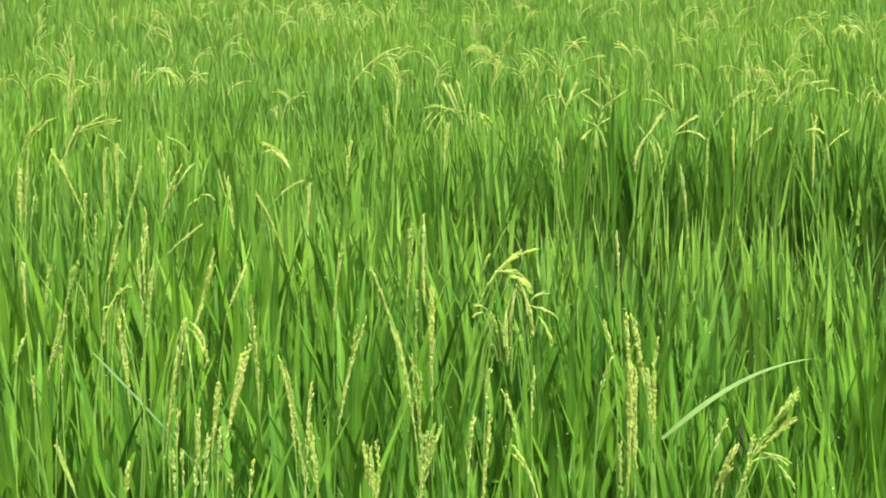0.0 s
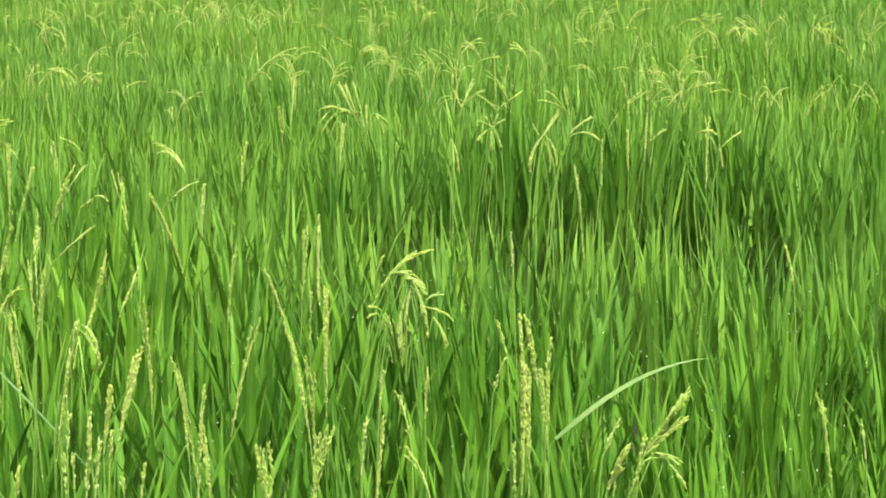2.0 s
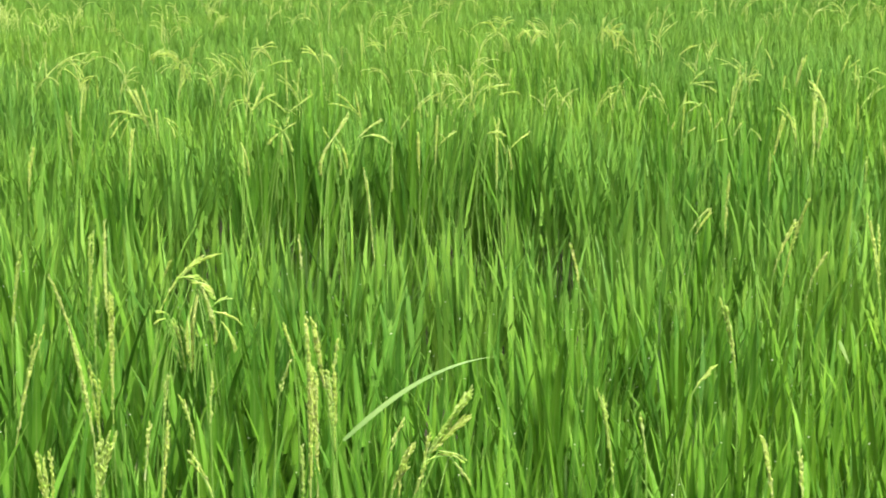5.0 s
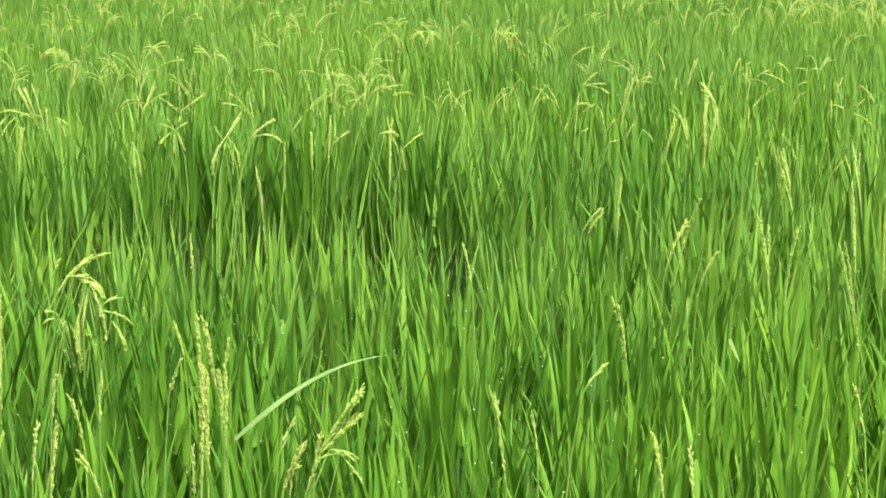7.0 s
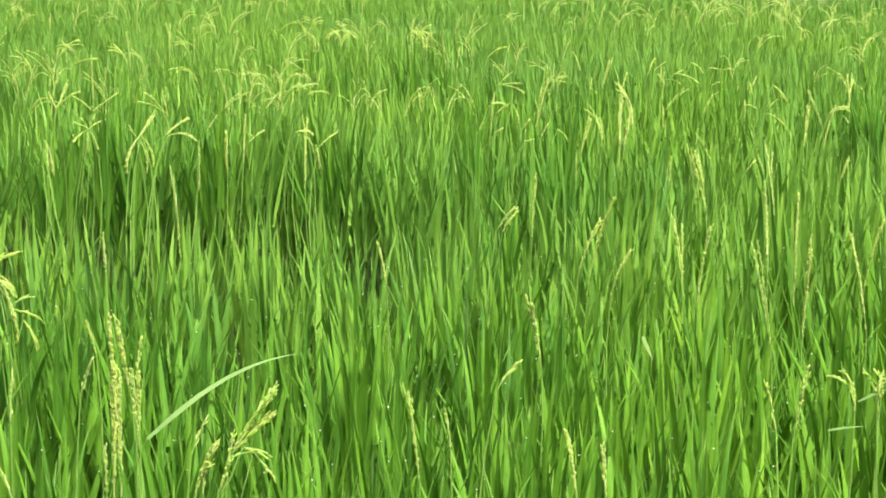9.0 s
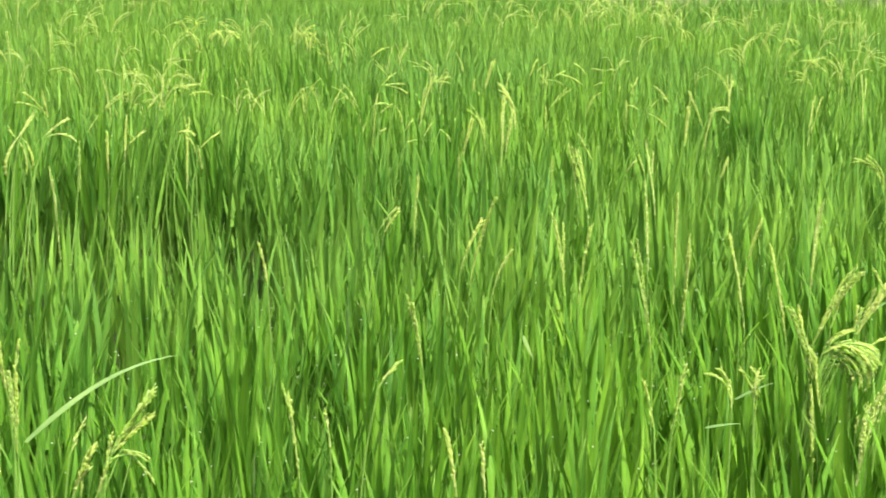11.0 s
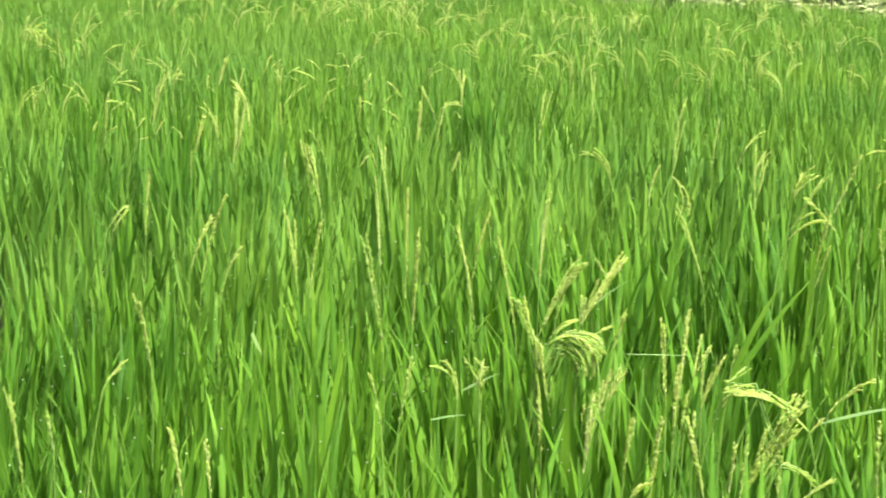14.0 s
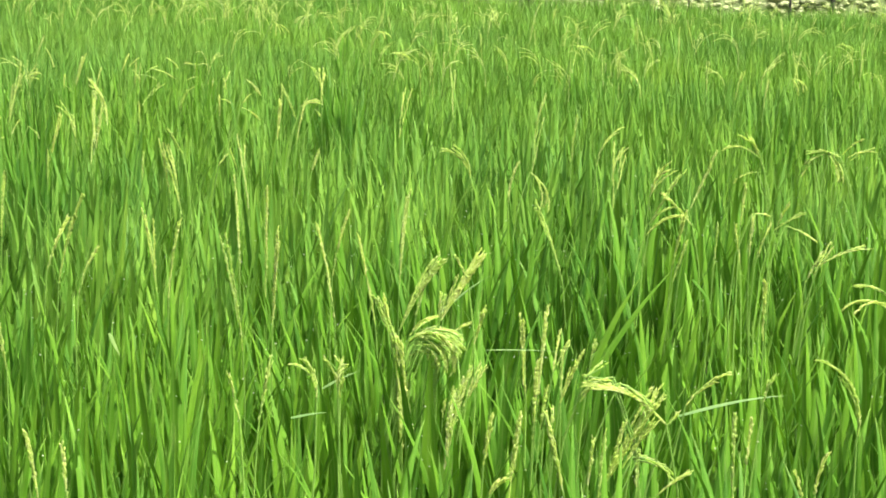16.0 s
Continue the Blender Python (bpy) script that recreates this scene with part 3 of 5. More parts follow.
ear(2.645, 4.683, 0.987, 2.66, 0.22, 1.40, 0.130, 0.18, 0.9)
ear(2.443, 3.877, 0.890, 2.66, 0.30, 0.20, 0.184, 0.06, 0.9)
ear(3.220, 4.999, 0.963, -0.48, 0.22, 0.90, 0.134, 0.14, 0.8)
ear(3.475, 5.795, 0.937, -0.48, 0.14, 0.30, 0.139, 0.07, 0.8)
ear(0.131, 8.539, 1.070, -0.05, 1.59, 1.50, 0.114, 0.31, 1.1)
ear(0.153, 8.481, 1.070, 3.09, 1.72, 1.50, 0.072, 0.31, 1.1)
ear(1.795, 9.162, 1.070, 3.09, 1.59, 1.50, 0.082, 0.44, 1.1)
ear(1.785, 9.164, 1.070, -0.05, 1.56, 1.50, 0.089, 0.44, 1.1)
ear(2.133, 9.093, 1.070, 3.09, 1.90, 1.50, 0.074, 0.44, 1.1)
ear(2.119, 9.032, 1.070, -0.05, 1.66, 1.50, 0.110, 0.44, 1.1)
ear(1.621, 9.132, 1.070, -0.05, 2.09, 1.50, 0.116, 0.44, 0.9)
ear(-0.099, 7.511, 1.070, 3.09, 1.88, 1.50, 0.098, 0.38, 1.1)
ear(2.128, 9.074, 1.034, -0.35, 0.47, 1.50, 0.088, 0.44, 1.1)
ear(1.216, 4.279, 1.012, -0.35, 0.53, 0.10, 0.056, 0.07, 0.9)
ear(3.717, 7.358, 1.070, -0.48, 1.39, 1.50, 0.088, 0.38, 0.9)
ear(4.103, 8.306, 1.070, -0.48, 1.35, 1.40, 0.088, 0.44, 0.9)
ear(3.943, 9.094, 1.070, -0.48, 1.76, 1.50, 0.095, 0.44, 0.9)
ear(4.327, 9.484, 1.070, 2.66, 1.66, 1.50, 0.098, 0.44, 0.9)
ear(3.289, 5.251, 0.917, -0.48, 0.02, 0.20, 0.154, 0.07, 0.9)
ear(2.631, 4.461, 0.970, -0.48, 0.01, 0.50, 0.104, 0.09, 1.0)
ear(2.604, 4.312, 1.070, -0.48, 2.23, 1.50, 0.107, 0.20, 0.9)
ear(3.013, 4.580, 0.976, -0.48, -0.02, 0.80, 0.102, 0.15, 0.9)
ear(2.921, 4.264, 0.998, -0.48, 0.33, 1.00, 0.103, 0.20, 1.0)
ear(4.535, 6.000, 0.950, -0.48, 0.03, 0.30, 0.121, 0.09, 0.9)
ear(4.707, 6.073, 1.070, -0.48, 1.57, 1.50, 0.076, 0.38, 0.9)
ear(5.872, 7.292, 1.070, -0.48, 1.44, 1.50, 0.090, 0.38, 0.9)
ear(4.638, 7.463, 1.070, -0.48, 1.58, 1.50, 0.087, 0.38, 0.9)
ear(4.637, 6.318, 0.964, -0.48, 0.21, 0.30, 0.113, 0.09, 0.9)
# the near nodding ears
ear(0.063, 3.979, 0.945, -0.03, 0.42, 0.90, 0.166, 0.08, 1.18)
ear(0.074, 3.979, 1.015, -0.03, 0.39, 0.10, 0.035, 0.08, 1.01)
ear(0.105, 3.978, 1.017, -0.03, 1.41, 0.30, 0.033, 0.08, 1.01)
ear(0.116, 3.977, 1.015, -0.03, 1.80, 0.90, 0.067, 0.08, 1.89)
ear(0.143, 3.977, 0.994, -0.03, 2.67, 0.50, 0.110, 0.08, 1.72)
ear(0.143, 3.977, 0.991, 3.12, 2.73, 0.20, 0.086, 0.08, 2.10)
ear(0.132, 3.977, 0.972, 3.12, 3.04, 0.10, 0.136, 0.08, 1.72)
ear(0.090, 3.978, 0.939, -0.03, 2.72, 0.30, 0.062, 0.08, 1.89)
ear(0.087, 3.978, 0.935, -0.03, 2.71, 0.40, 0.104, 0.08, 2.07)
ear(0.076, 3.978, 0.937, 3.12, 1.51, 0.80, 0.019, 0.08, 1.01)
ear(0.082, 3.978, 0.944, 3.12, 0.94, 0.60, 0.021, 0.08, 1.01)
ear(0.171, 3.976, 0.963, -0.03, 1.17, 0.20, 0.030, 0.08, 0.92)
ear(0.165, 3.976, 0.949, -0.03, 1.80, 0.50, 0.058, 0.08, 1.18)
ear(0.184, 3.976, 0.928, -0.03, 2.45, 0.60, 0.061, 0.08, 0.92)
ear(0.144, 3.977, 1.017, -0.03, 2.29, 0.40, 0.037, 0.08, 1.35)
ear(0.120, 3.977, 0.927, -0.03, 2.36, 0.30, 0.026, 0.08, 1.01)
ear(0.116, 3.977, 0.813, 3.12, 0.34, 0.00, 0.070, 0.08, 1.18)
# the broken ear at the field's edge
ear(0.412, 2.769, 0.976, -0.03, 0.55, 0.15, 0.121, 0.08, 1.52)
ear(0.414, 2.769, 0.982, -0.03, 0.24, 0.00, 0.032, 0.08, 1.52)
ear(0.418, 2.769, 0.985, -0.03, 0.70, 0.25, 0.079, 0.08, 1.20)
ear(0.434, 2.769, 0.994, -0.03, 1.60, 0.70, 0.036, 0.08, 0.90)
ear(0.418, 2.769, 0.980, -0.03, 1.10, 1.00, 0.037, 0.08, 0.90)
ear(0.449, 2.768, 0.986, -0.03, 2.43, 0.15, 0.047, 0.08, 0.90)
ear(0.399, 2.770, 0.929, -0.03, 0.36, 0.00, 0.050, 0.08, 0.90)
ear(0.367, 2.771, 0.930, -0.03, 0.30, 0.30, 0.083, 0.08, 1.98)
ear(0.371, 2.770, 0.946, -0.03, 0.56, 0.20, 0.034, 0.08, 1.36)
ear(0.363, 2.771, 0.987, -0.03, 0.36, 0.10, 0.053, 0.08, 0.90)
ear(0.378, 2.770, 0.930, -0.03, 0.07, 0.00, 0.041, 0.08, 1.05)
# two tall upright ears
ear(0.301, 3.292, 0.941, 3.12, 0.05, 0.00, 0.131, 0.08, 1.14)
ear(0.296, 3.293, 0.769, -0.03, 0.02, 0.00, 0.225, 0.08, 2.10)
ear(0.308, 3.292, 0.769, 3.12, 0.01, 0.00, 0.211, 0.08, 1.47)
ear(0.285, 3.293, 0.769, 3.12, 0.02, 0.00, 0.087, 0.08, 1.14)
ear(0.327, 3.292, 0.941, 3.12, 0.20, -0.10, 0.131, 0.08, 1.30)
ear(0.340, 3.291, 0.834, 3.12, 0.08, 0.00, 0.146, 0.08, 1.81)
ear(0.340, 3.291, 0.884, 3.12, 0.00, 0.00, 0.105, 0.08, 1.14)
ear(0.338, 3.291, 0.979, -0.03, 0.13, 0.00, 0.055, 0.08, 0.98)
# the fan of nodding ears
ear(1.722, 3.237, 0.916, 2.66, 0.35, 0.10, 0.126, 0.08, 1.72)
ear(1.710, 3.243, 0.936, 2.66, 0.14, 0.10, 0.096, 0.08, 1.18)
ear(1.728, 3.233, 0.721, 2.66, 0.04, 0.00, 0.226, 0.08, 2.10)
ear(1.732, 3.231, 0.864, 2.66, 0.21, 0.00, 0.096, 0.08, 1.89)
ear(1.745, 3.224, 0.785, 2.66, 0.17, 0.00, 0.133, 0.08, 1.35)
ear(1.718, 3.238, 0.968, -0.48, 0.38, 0.35, 0.156, 0.08, 1.89)
ear(1.745, 3.225, 0.999, -0.48, 0.26, 0.20, 0.116, 0.08, 1.18)
ear(1.776, 3.208, 0.974, -0.48, 0.50, 0.15, 0.163, 0.08, 2.07)
ear(1.789, 3.201, 1.000, -0.48, 0.30, 0.00, 0.074, 0.08, 1.01)
ear(1.783, 3.204, 0.990, -0.48, 0.21, 0.00, 0.045, 0.08, 1.01)
ear(1.782, 3.205, 0.990, -0.48, 0.04, 0.00, 0.047, 0.08, 1.01)
ear(1.826, 3.181, 1.068, 2.66, 0.48, 0.00, 0.046, 0.08, 1.01)
ear(1.736, 3.229, 0.958, -0.48, 0.96, 1.60, 0.085, 0.08, 1.72)
ear(1.736, 3.229, 0.963, -0.48, 0.56, 1.00, 0.065, 0.08, 1.35)
ear(1.750, 3.222, 0.968, -0.48, 1.32, 1.30, 0.090, 0.08, 1.53)
ear(1.745, 3.224, 0.958, -0.48, 1.35, 1.40, 0.089, 0.08, 1.53)
ear(1.741, 3.226, 0.947, -0.48, 1.43, 1.60, 0.076, 0.08, 1.53)
ear(1.739, 3.227, 0.937, -0.48, 1.47, 1.70, 0.056, 0.08, 1.35)
ear(1.759, 3.217, 0.969, -0.48, 1.88, 1.50, 0.096, 0.08, 1.35)
ear(1.767, 3.213, 0.974, -0.48, 1.38, 0.90, 0.064, 0.08, 1.35)
ear(1.754, 3.220, 0.974, -0.48, 1.24, 1.10, 0.056, 0.08, 1.35)
ear(1.737, 3.229, 0.926, -0.48, 0.79, 1.60, 0.034, 0.08, 1.18)
ear(1.813, 3.189, 0.939, 2.66, 2.90, 0.20, 0.037, 0.08, 1.18)
ear(1.803, 3.194, 0.970, -0.48, 0.99, 0.10, 0.035, 0.08, 1.01)
ear(1.838, 3.175, 0.950, -0.48, 0.28, 0.00, 0.065, 0.08, 1.72)
ear(1.789, 3.201, 0.662, -0.48, 0.10, 0.00, 0.205, 0.08, 2.10)
ear(1.799, 3.196, 0.749, -0.48, 0.21, 0.10, 0.158, 0.08, 1.89)
ear(1.791, 3.200, 0.813, -0.48, 0.12, 0.00, 0.030, 0.08, 1.01)
ear(1.824, 3.183, 0.834, -0.48, 0.44, 0.10, 0.081, 0.08, 1.35)
ear(1.859, 3.164, 0.719, -0.48, 0.12, 0.00, 0.096, 0.08, 1.35)
ear(1.720, 3.203, 0.959, -0.48, 0.85, 1.50, 0.076, 0.08, 1.04)
ear(1.727, 3.200, 0.964, -0.48, 1.13, 1.50, 0.084, 0.08, 1.04)
ear(1.734, 3.196, 0.970, -0.48, 1.54, 1.60, 0.083, 0.08, 1.04)
ear(1.740, 3.193, 0.975, -0.48, 1.25, 1.20, 0.075, 0.08, 0.91)
ear(1.749, 3.188, 0.975, -0.48, 1.43, 1.20, 0.075, 0.08, 0.91)
ear(1.726, 3.201, 0.952, -0.48, 1.57, 1.70, 0.074, 0.08, 0.91)
ear(1.731, 3.198, 0.977, -0.48, 0.73, 0.60, 0.043, 0.08, 0.91)
ear(1.745, 3.190, 0.965, -0.48, 1.88, 1.40, 0.074, 0.08, 0.91)
ear(1.758, 3.183, 0.976, -0.48, 1.73, 1.20, 0.066, 0.08, 0.91)
ear(1.713, 3.207, 0.756, 2.66, 0.05, 0.00, 0.167, 0.08, 1.72)
ear(1.720, 3.203, 0.840, 2.66, 0.12, 0.00, 0.115, 0.08, 1.45)
ear(1.705, 3.211, 0.943, 2.66, 0.27, 0.10, 0.054, 0.08, 1.18)
ear(1.781, 3.171, 0.695, -0.48, 0.08, 0.00, 0.148, 0.08, 1.59)
ear(1.789, 3.167, 0.768, -0.48, 0.15, 0.05, 0.106, 0.08, 1.45)
ear(0.137, 3.947, 1.000, -0.03, 2.46, 0.60, 0.076, 0.08, 1.04)
ear(0.144, 3.947, 1.006, -0.03, 2.66, 0.50, 0.059, 0.08, 1.04)
ear(0.140, 3.947, 0.989, 3.12, 2.86, 0.20, 0.057, 0.08, 1.18)
ear(0.120, 3.947, 0.950, 3.12, 3.02, 0.20, 0.073, 0.08, 1.18)
ear(0.098, 3.948, 0.939, -0.03, 2.56, 0.50, 0.056, 0.08, 1.04)
ear(0.127, 3.947, 1.012, -0.03, 1.51, 0.60, 0.038, 0.08, 0.91)
# the full upright ear and its side shoots
ear(1.871, 3.000, 0.894, -0.48, 0.09, 0.00, 0.156, 0.10, 1.42)
ear(1.865, 3.003, 0.813, -0.48, 0.04, 0.00, 0.137, 0.10, 2.10)
ear(1.876, 2.997, 0.833, -0.48, 0.15, 0.00, 0.072, 0.10, 1.58)
ear(1.853, 3.009, 0.878, 2.66, 0.06, 0.00, 0.155, 0.10, 0.94)
ear(1.893, 2.988, 0.935, -0.48, 0.45, 0.05, 0.071, 0.10, 1.09)
ear(1.905, 2.982, 0.880, -0.48, 0.34, 0.10, 0.098, 0.10, 1.58)
ear(1.906, 2.981, 0.895, -0.48, 0.01, 0.00, 0.075, 0.10, 0.94)
ear(1.950, 2.958, 0.956, -0.48, 0.34, 0.00, 0.034, 0.10, 1.09)
ear(1.834, 3.019, 0.730, -0.48, 0.10, 0.00, 0.128, 0.10, 1.58)
# the arched ear and the forked ears below it
ear(1.669, 2.304, 1.036, 2.66, 0.75, 0.90, 0.131, 0.08, 1.36)
ear(1.602, 2.339, 1.102, 2.66, 1.84, 0.90, 0.057, 0.08, 1.20)
ear(1.600, 2.340, 1.097, 2.66, 1.32, 0.40, 0.040, 0.08, 0.90)
ear(1.568, 2.357, 1.101, -0.48, 0.99, 0.10, 0.032, 0.08, 0.82)
ear(1.609, 2.336, 1.094, -0.48, 2.00, 0.40, 0.053, 0.08, 1.20)
ear(1.670, 2.304, 1.034, -0.48, 0.74, 0.00, 0.022, 0.08, 0.90)
ear(1.590, 2.346, 0.930, -0.48, 0.45, 0.15, 0.175, 0.08, 1.67)
ear(1.629, 2.325, 0.996, -0.48, 0.31, 0.00, 0.062, 0.08, 1.20)
ear(1.616, 2.332, 0.971, -0.48, 0.49, 0.30, 0.085, 0.08, 1.20)
ear(1.588, 2.346, 0.928, -0.48, 0.07, 0.00, 0.092, 0.08, 1.05)
ear(1.595, 2.343, 0.938, -0.48, 0.26, 0.00, 0.103, 0.08, 0.90)
ear(1.635, 2.322, 0.939, -0.48, 0.03, 0.00, 0.057, 0.08, 1.05)
ear(1.629, 2.325, 0.988, -0.48, 1.59, 0.90, 0.062, 0.08, 1.05)
ear(1.635, 2.322, 0.984, -0.48, 1.64, 0.60, 0.027, 0.08, 0.90)
ear(1.659, 2.309, 0.932, -0.48, 0.79, 0.30, 0.059, 0.08, 1.05)
ear(1.575, 2.353, 0.946, -0.48, 0.09, 0.00, 0.065, 0.08, 0.90)
ear(1.546, 2.368, 0.929, 2.66, 0.25, 0.00, 0.121, 0.08, 1.67)
ear(1.528, 2.378, 1.026, -0.48, 0.05, 0.00, 0.028, 0.08, 1.05)
# bent ears by the far side of the edge
ear(2.715, 3.968, 0.960, -0.48, 0.66, 0.90, 0.110, 0.08, 1.18)
ear(2.720, 3.966, 0.986, -0.48, 0.70, 0.60, 0.073, 0.08, 0.91)
ear(2.812, 3.917, 0.989, 2.66, 0.67, 0.30, 0.107, 0.08, 1.04)
ear(2.807, 3.920, 1.028, -0.48, 0.40, 0.00, 0.140, 0.08, 0.78)
ear(2.726, 3.963, 0.986, -0.48, 0.41, 0.30, 0.147, 0.08, 1.18)
ear(2.775, 3.937, 0.894, -0.48, 0.21, 0.00, 0.130, 0.08, 0.91)
ear(2.777, 3.936, 0.854, -0.48, 0.30, 0.00, 0.098, 0.08, 0.91)
ear(3.399, 4.444, 1.022, 2.66, 0.35, 0.30, 0.101, 0.08, 1.04)
ear(3.393, 4.448, 1.044, 2.66, 0.80, 1.20, 0.108, 0.08, 0.91)
ear(3.388, 4.450, 1.067, 2.66, 0.74, 0.40, 0.071, 0.08, 0.78)
ear(3.384, 4.453, 1.014, 2.66, 1.66, 0.80, 0.065, 0.08, 0.78)
ear(3.567, 4.356, 1.071, 2.66, 1.65, 0.80, 0.089, 0.08, 1.18)
ear(3.574, 4.352, 1.064, 2.66, 1.32, 0.50, 0.084, 0.08, 1.04)
ear(3.581, 4.349, 1.056, 2.66, 1.12, 0.30, 0.065, 0.08, 0.91)
ear(3.554, 4.363, 1.071, -0.48, 2.38, 0.80, 0.086, 0.08, 1.32)
ear(3.541, 4.370, 1.074, -0.48, 2.31, 0.80, 0.084, 0.08, 1.04)
ear(3.515, 4.383, 1.047, 2.66, 2.36, 0.40, 0.048, 0.08, 0.91)
ear(3.595, 4.342, 1.057, -0.48, 1.05, 0.80, 0.078, 0.08, 0.91)
ear(3.602, 4.338, 1.049, -0.48, 0.83, 0.50, 0.069, 0.08, 0.78)
ear(3.581, 4.349, 1.064, -0.48, 0.78, 0.30, 0.074, 0.08, 0.64)
ear(2.638, 3.489, 1.068, -0.48, 0.09, 0.00, 0.084, 0.08, 1.32)
ear(2.658, 3.479, 1.092, -0.48, 1.47, 0.40, 0.036, 0.08, 0.78)
ear(2.706, 3.453, 1.069, -0.48, 0.40, 0.10, 0.051, 0.08, 0.91)
ear(2.701, 3.456, 1.060, -0.48, 0.90, 0.20, 0.069, 0.08, 0.78)
ear(2.721, 3.445, 1.070, -0.48, 1.91, 0.30, 0.074, 0.08, 0.71)
ear(2.657, 3.479, 0.996, -0.48, 0.06, 0.00, 0.090, 0.08, 0.78)
ear(2.668, 3.473, 0.984, -0.48, 0.28, 0.20, 0.091, 0.08, 0.91)
ear(2.591, 3.513, 0.970, -0.48, 0.05, 0.00, 0.097, 0.08, 0.78)
ear(2.642, 3.487, 0.972, 2.66, 0.17, 0.00, 0.097, 0.08, 0.78)
ear(2.764, 3.423, 0.950, -0.48, 0.45, 0.10, 0.069, 0.08, 1.32)
ear(2.788, 3.410, 0.987, -0.48, 0.95, 0.60, 0.109, 0.08, 0.78)
ear(2.779, 3.415, 0.963, -0.48, 0.49, 0.10, 0.075, 0.08, 0.91)
# the row of ears behind the dark gap
ear(0.083, 6.903, 0.919, 3.09, 0.35, 0.20, 0.177, 0.08, 1.32)
ear(0.075, 6.904, 0.957, 3.09, 0.34, 0.10, 0.122, 0.08, 1.18)
ear(0.093, 6.903, 0.938, 3.09, 0.20, 0.10, 0.146, 0.08, 0.91)
ear(0.084, 6.903, 0.985, 3.09, 1.21, 0.60, 0.077, 0.08, 0.78)
ear(0.084, 6.903, 0.957, 3.09, 0.84, 1.00, 0.145, 0.08, 0.78)
ear(0.010, 6.907, 1.014, 3.09, 2.12, 0.40, 0.088, 0.08, 0.91)
ear(0.009, 6.907, 0.977, 3.09, 2.64, 0.20, 0.072, 0.08, 0.78)
ear(0.000, 6.907, 0.986, 3.09, 2.28, 0.40, 0.075, 0.08, 0.78)
ear(0.102, 6.902, 0.909, 3.09, 0.02, 0.00, 0.095, 0.08, 1.04)
ear(0.132, 7.502, 0.914, -0.05, 1.93, 1.00, 0.098, 0.08, 1.04)
ear(0.142, 7.501, 0.903, -0.05, 2.19, 0.80, 0.067, 0.08, 0.91)
ear(0.184, 7.499, 0.975, -0.05, 0.26, 0.00, 0.126, 0.08, 0.91)
ear(0.195, 7.498, 1.015, -0.05, 0.48, 0.00, 0.069, 0.08, 0.78)
ear(0.085, 7.504, 1.119, -0.05, 0.85, 2.00, 0.132, 0.08, 0.91)
ear(0.577, 7.479, 0.929, 3.09, 0.03, 0.00, 0.184, 0.08, 0.91)
ear(0.511, 7.483, 1.093, -0.05, 1.15, 0.50, 0.085, 0.08, 0.78)
ear(0.315, 5.690, 1.054, -0.05, 2.72, 0.50, 0.090, 0.08, 1.18)
ear(0.318, 5.690, 1.054, -0.05, 3.04, 0.10, 0.063, 0.08, 0.91)
ear(0.575, 5.677, 1.067, 3.09, 2.41, 0.80, 0.115, 0.08, 1.04)
ear(0.575, 5.677, 1.059, -0.05, 2.43, 0.90, 0.088, 0.08, 1.18)
ear(0.570, 5.678, 1.051, -0.05, 2.69, 0.60, 0.090, 0.08, 1.18)
ear(0.552, 5.679, 1.028, -0.05, 0.55, 0.10, 0.112, 0.08, 1.04)
ear(0.559, 5.678, 1.059, 3.09, 0.58, 0.00, 0.028, 0.08, 0.64)
ear(0.637, 5.674, 1.058, -0.05, 0.78, 0.40, 0.078, 0.08, 1.04)
ear(0.645, 5.674, 1.058, -0.05, 1.24, 1.20, 0.083, 0.08, 1.04)
ear(0.732, 5.670, 1.049, 3.09, 3.10, 0.05, 0.134, 0.08, 1.45)
ear(0.995, 5.657, 1.062, -0.05, 1.14, 1.20, 0.050, 0.08, 1.04)
ear(1.010, 5.656, 1.069, -0.05, 2.30, 0.70, 0.068, 0.08, 1.04)
ear(1.053, 5.654, 1.029, -0.05, 2.91, 0.20, 0.064, 0.08, 1.32)
ear(1.062, 5.653, 1.022, -0.05, 0.83, 0.20, 0.063, 0.08, 0.78)
ear(0.378, 6.288, 1.061, -0.05, 0.47, 0.00, 0.096, 0.08, 0.91)
ear(0.383, 6.288, 1.070, -0.05, 0.68, 0.60, 0.083, 0.08, 0.91)
ear(0.383, 6.288, 1.061, 3.09, 0.45, 0.00, 0.058, 0.08, 0.64)
ear(0.421, 6.286, 1.112, -0.05, 2.05, 0.40, 0.074, 0.08, 0.64)
ear(0.489, 6.282, 1.060, -0.05, 0.92, 0.10, 0.088, 0.08, 0.71)
ear(0.475, 6.283, 1.008, 3.09, 1.06, 0.20, 0.042, 0.08, 0.78)
ear(0.475, 6.283, 1.008, 3.09, 2.05, 0.40, 0.058, 0.08, 0.91)
ear(0.472, 6.283, 1.008, 3.09, 3.01, 0.20, 0.064, 0.08, 0.91)
ear(0.475, 6.283, 1.008, -0.05, 2.61, 0.30, 0.063, 0.08, 0.91)
ear(0.477, 6.283, 1.008, -0.05, 0.93, 0.10, 0.036, 0.08, 0.78)
ear(0.475, 6.283, 1.008, -0.05, 0.39, 0.00, 0.037, 0.08, 0.78)
ear(0.472, 6.283, 1.008, 3.09, 0.52, 0.00, 0.034, 0.08, 0.78)
ear(0.888, 6.263, 0.856, 3.09, 0.03, 0.00, 0.130, 0.08, 1.45)
ear(0.936, 6.260, 0.890, -0.05, 0.05, 0.00, 0.147, 0.08, 1.45)
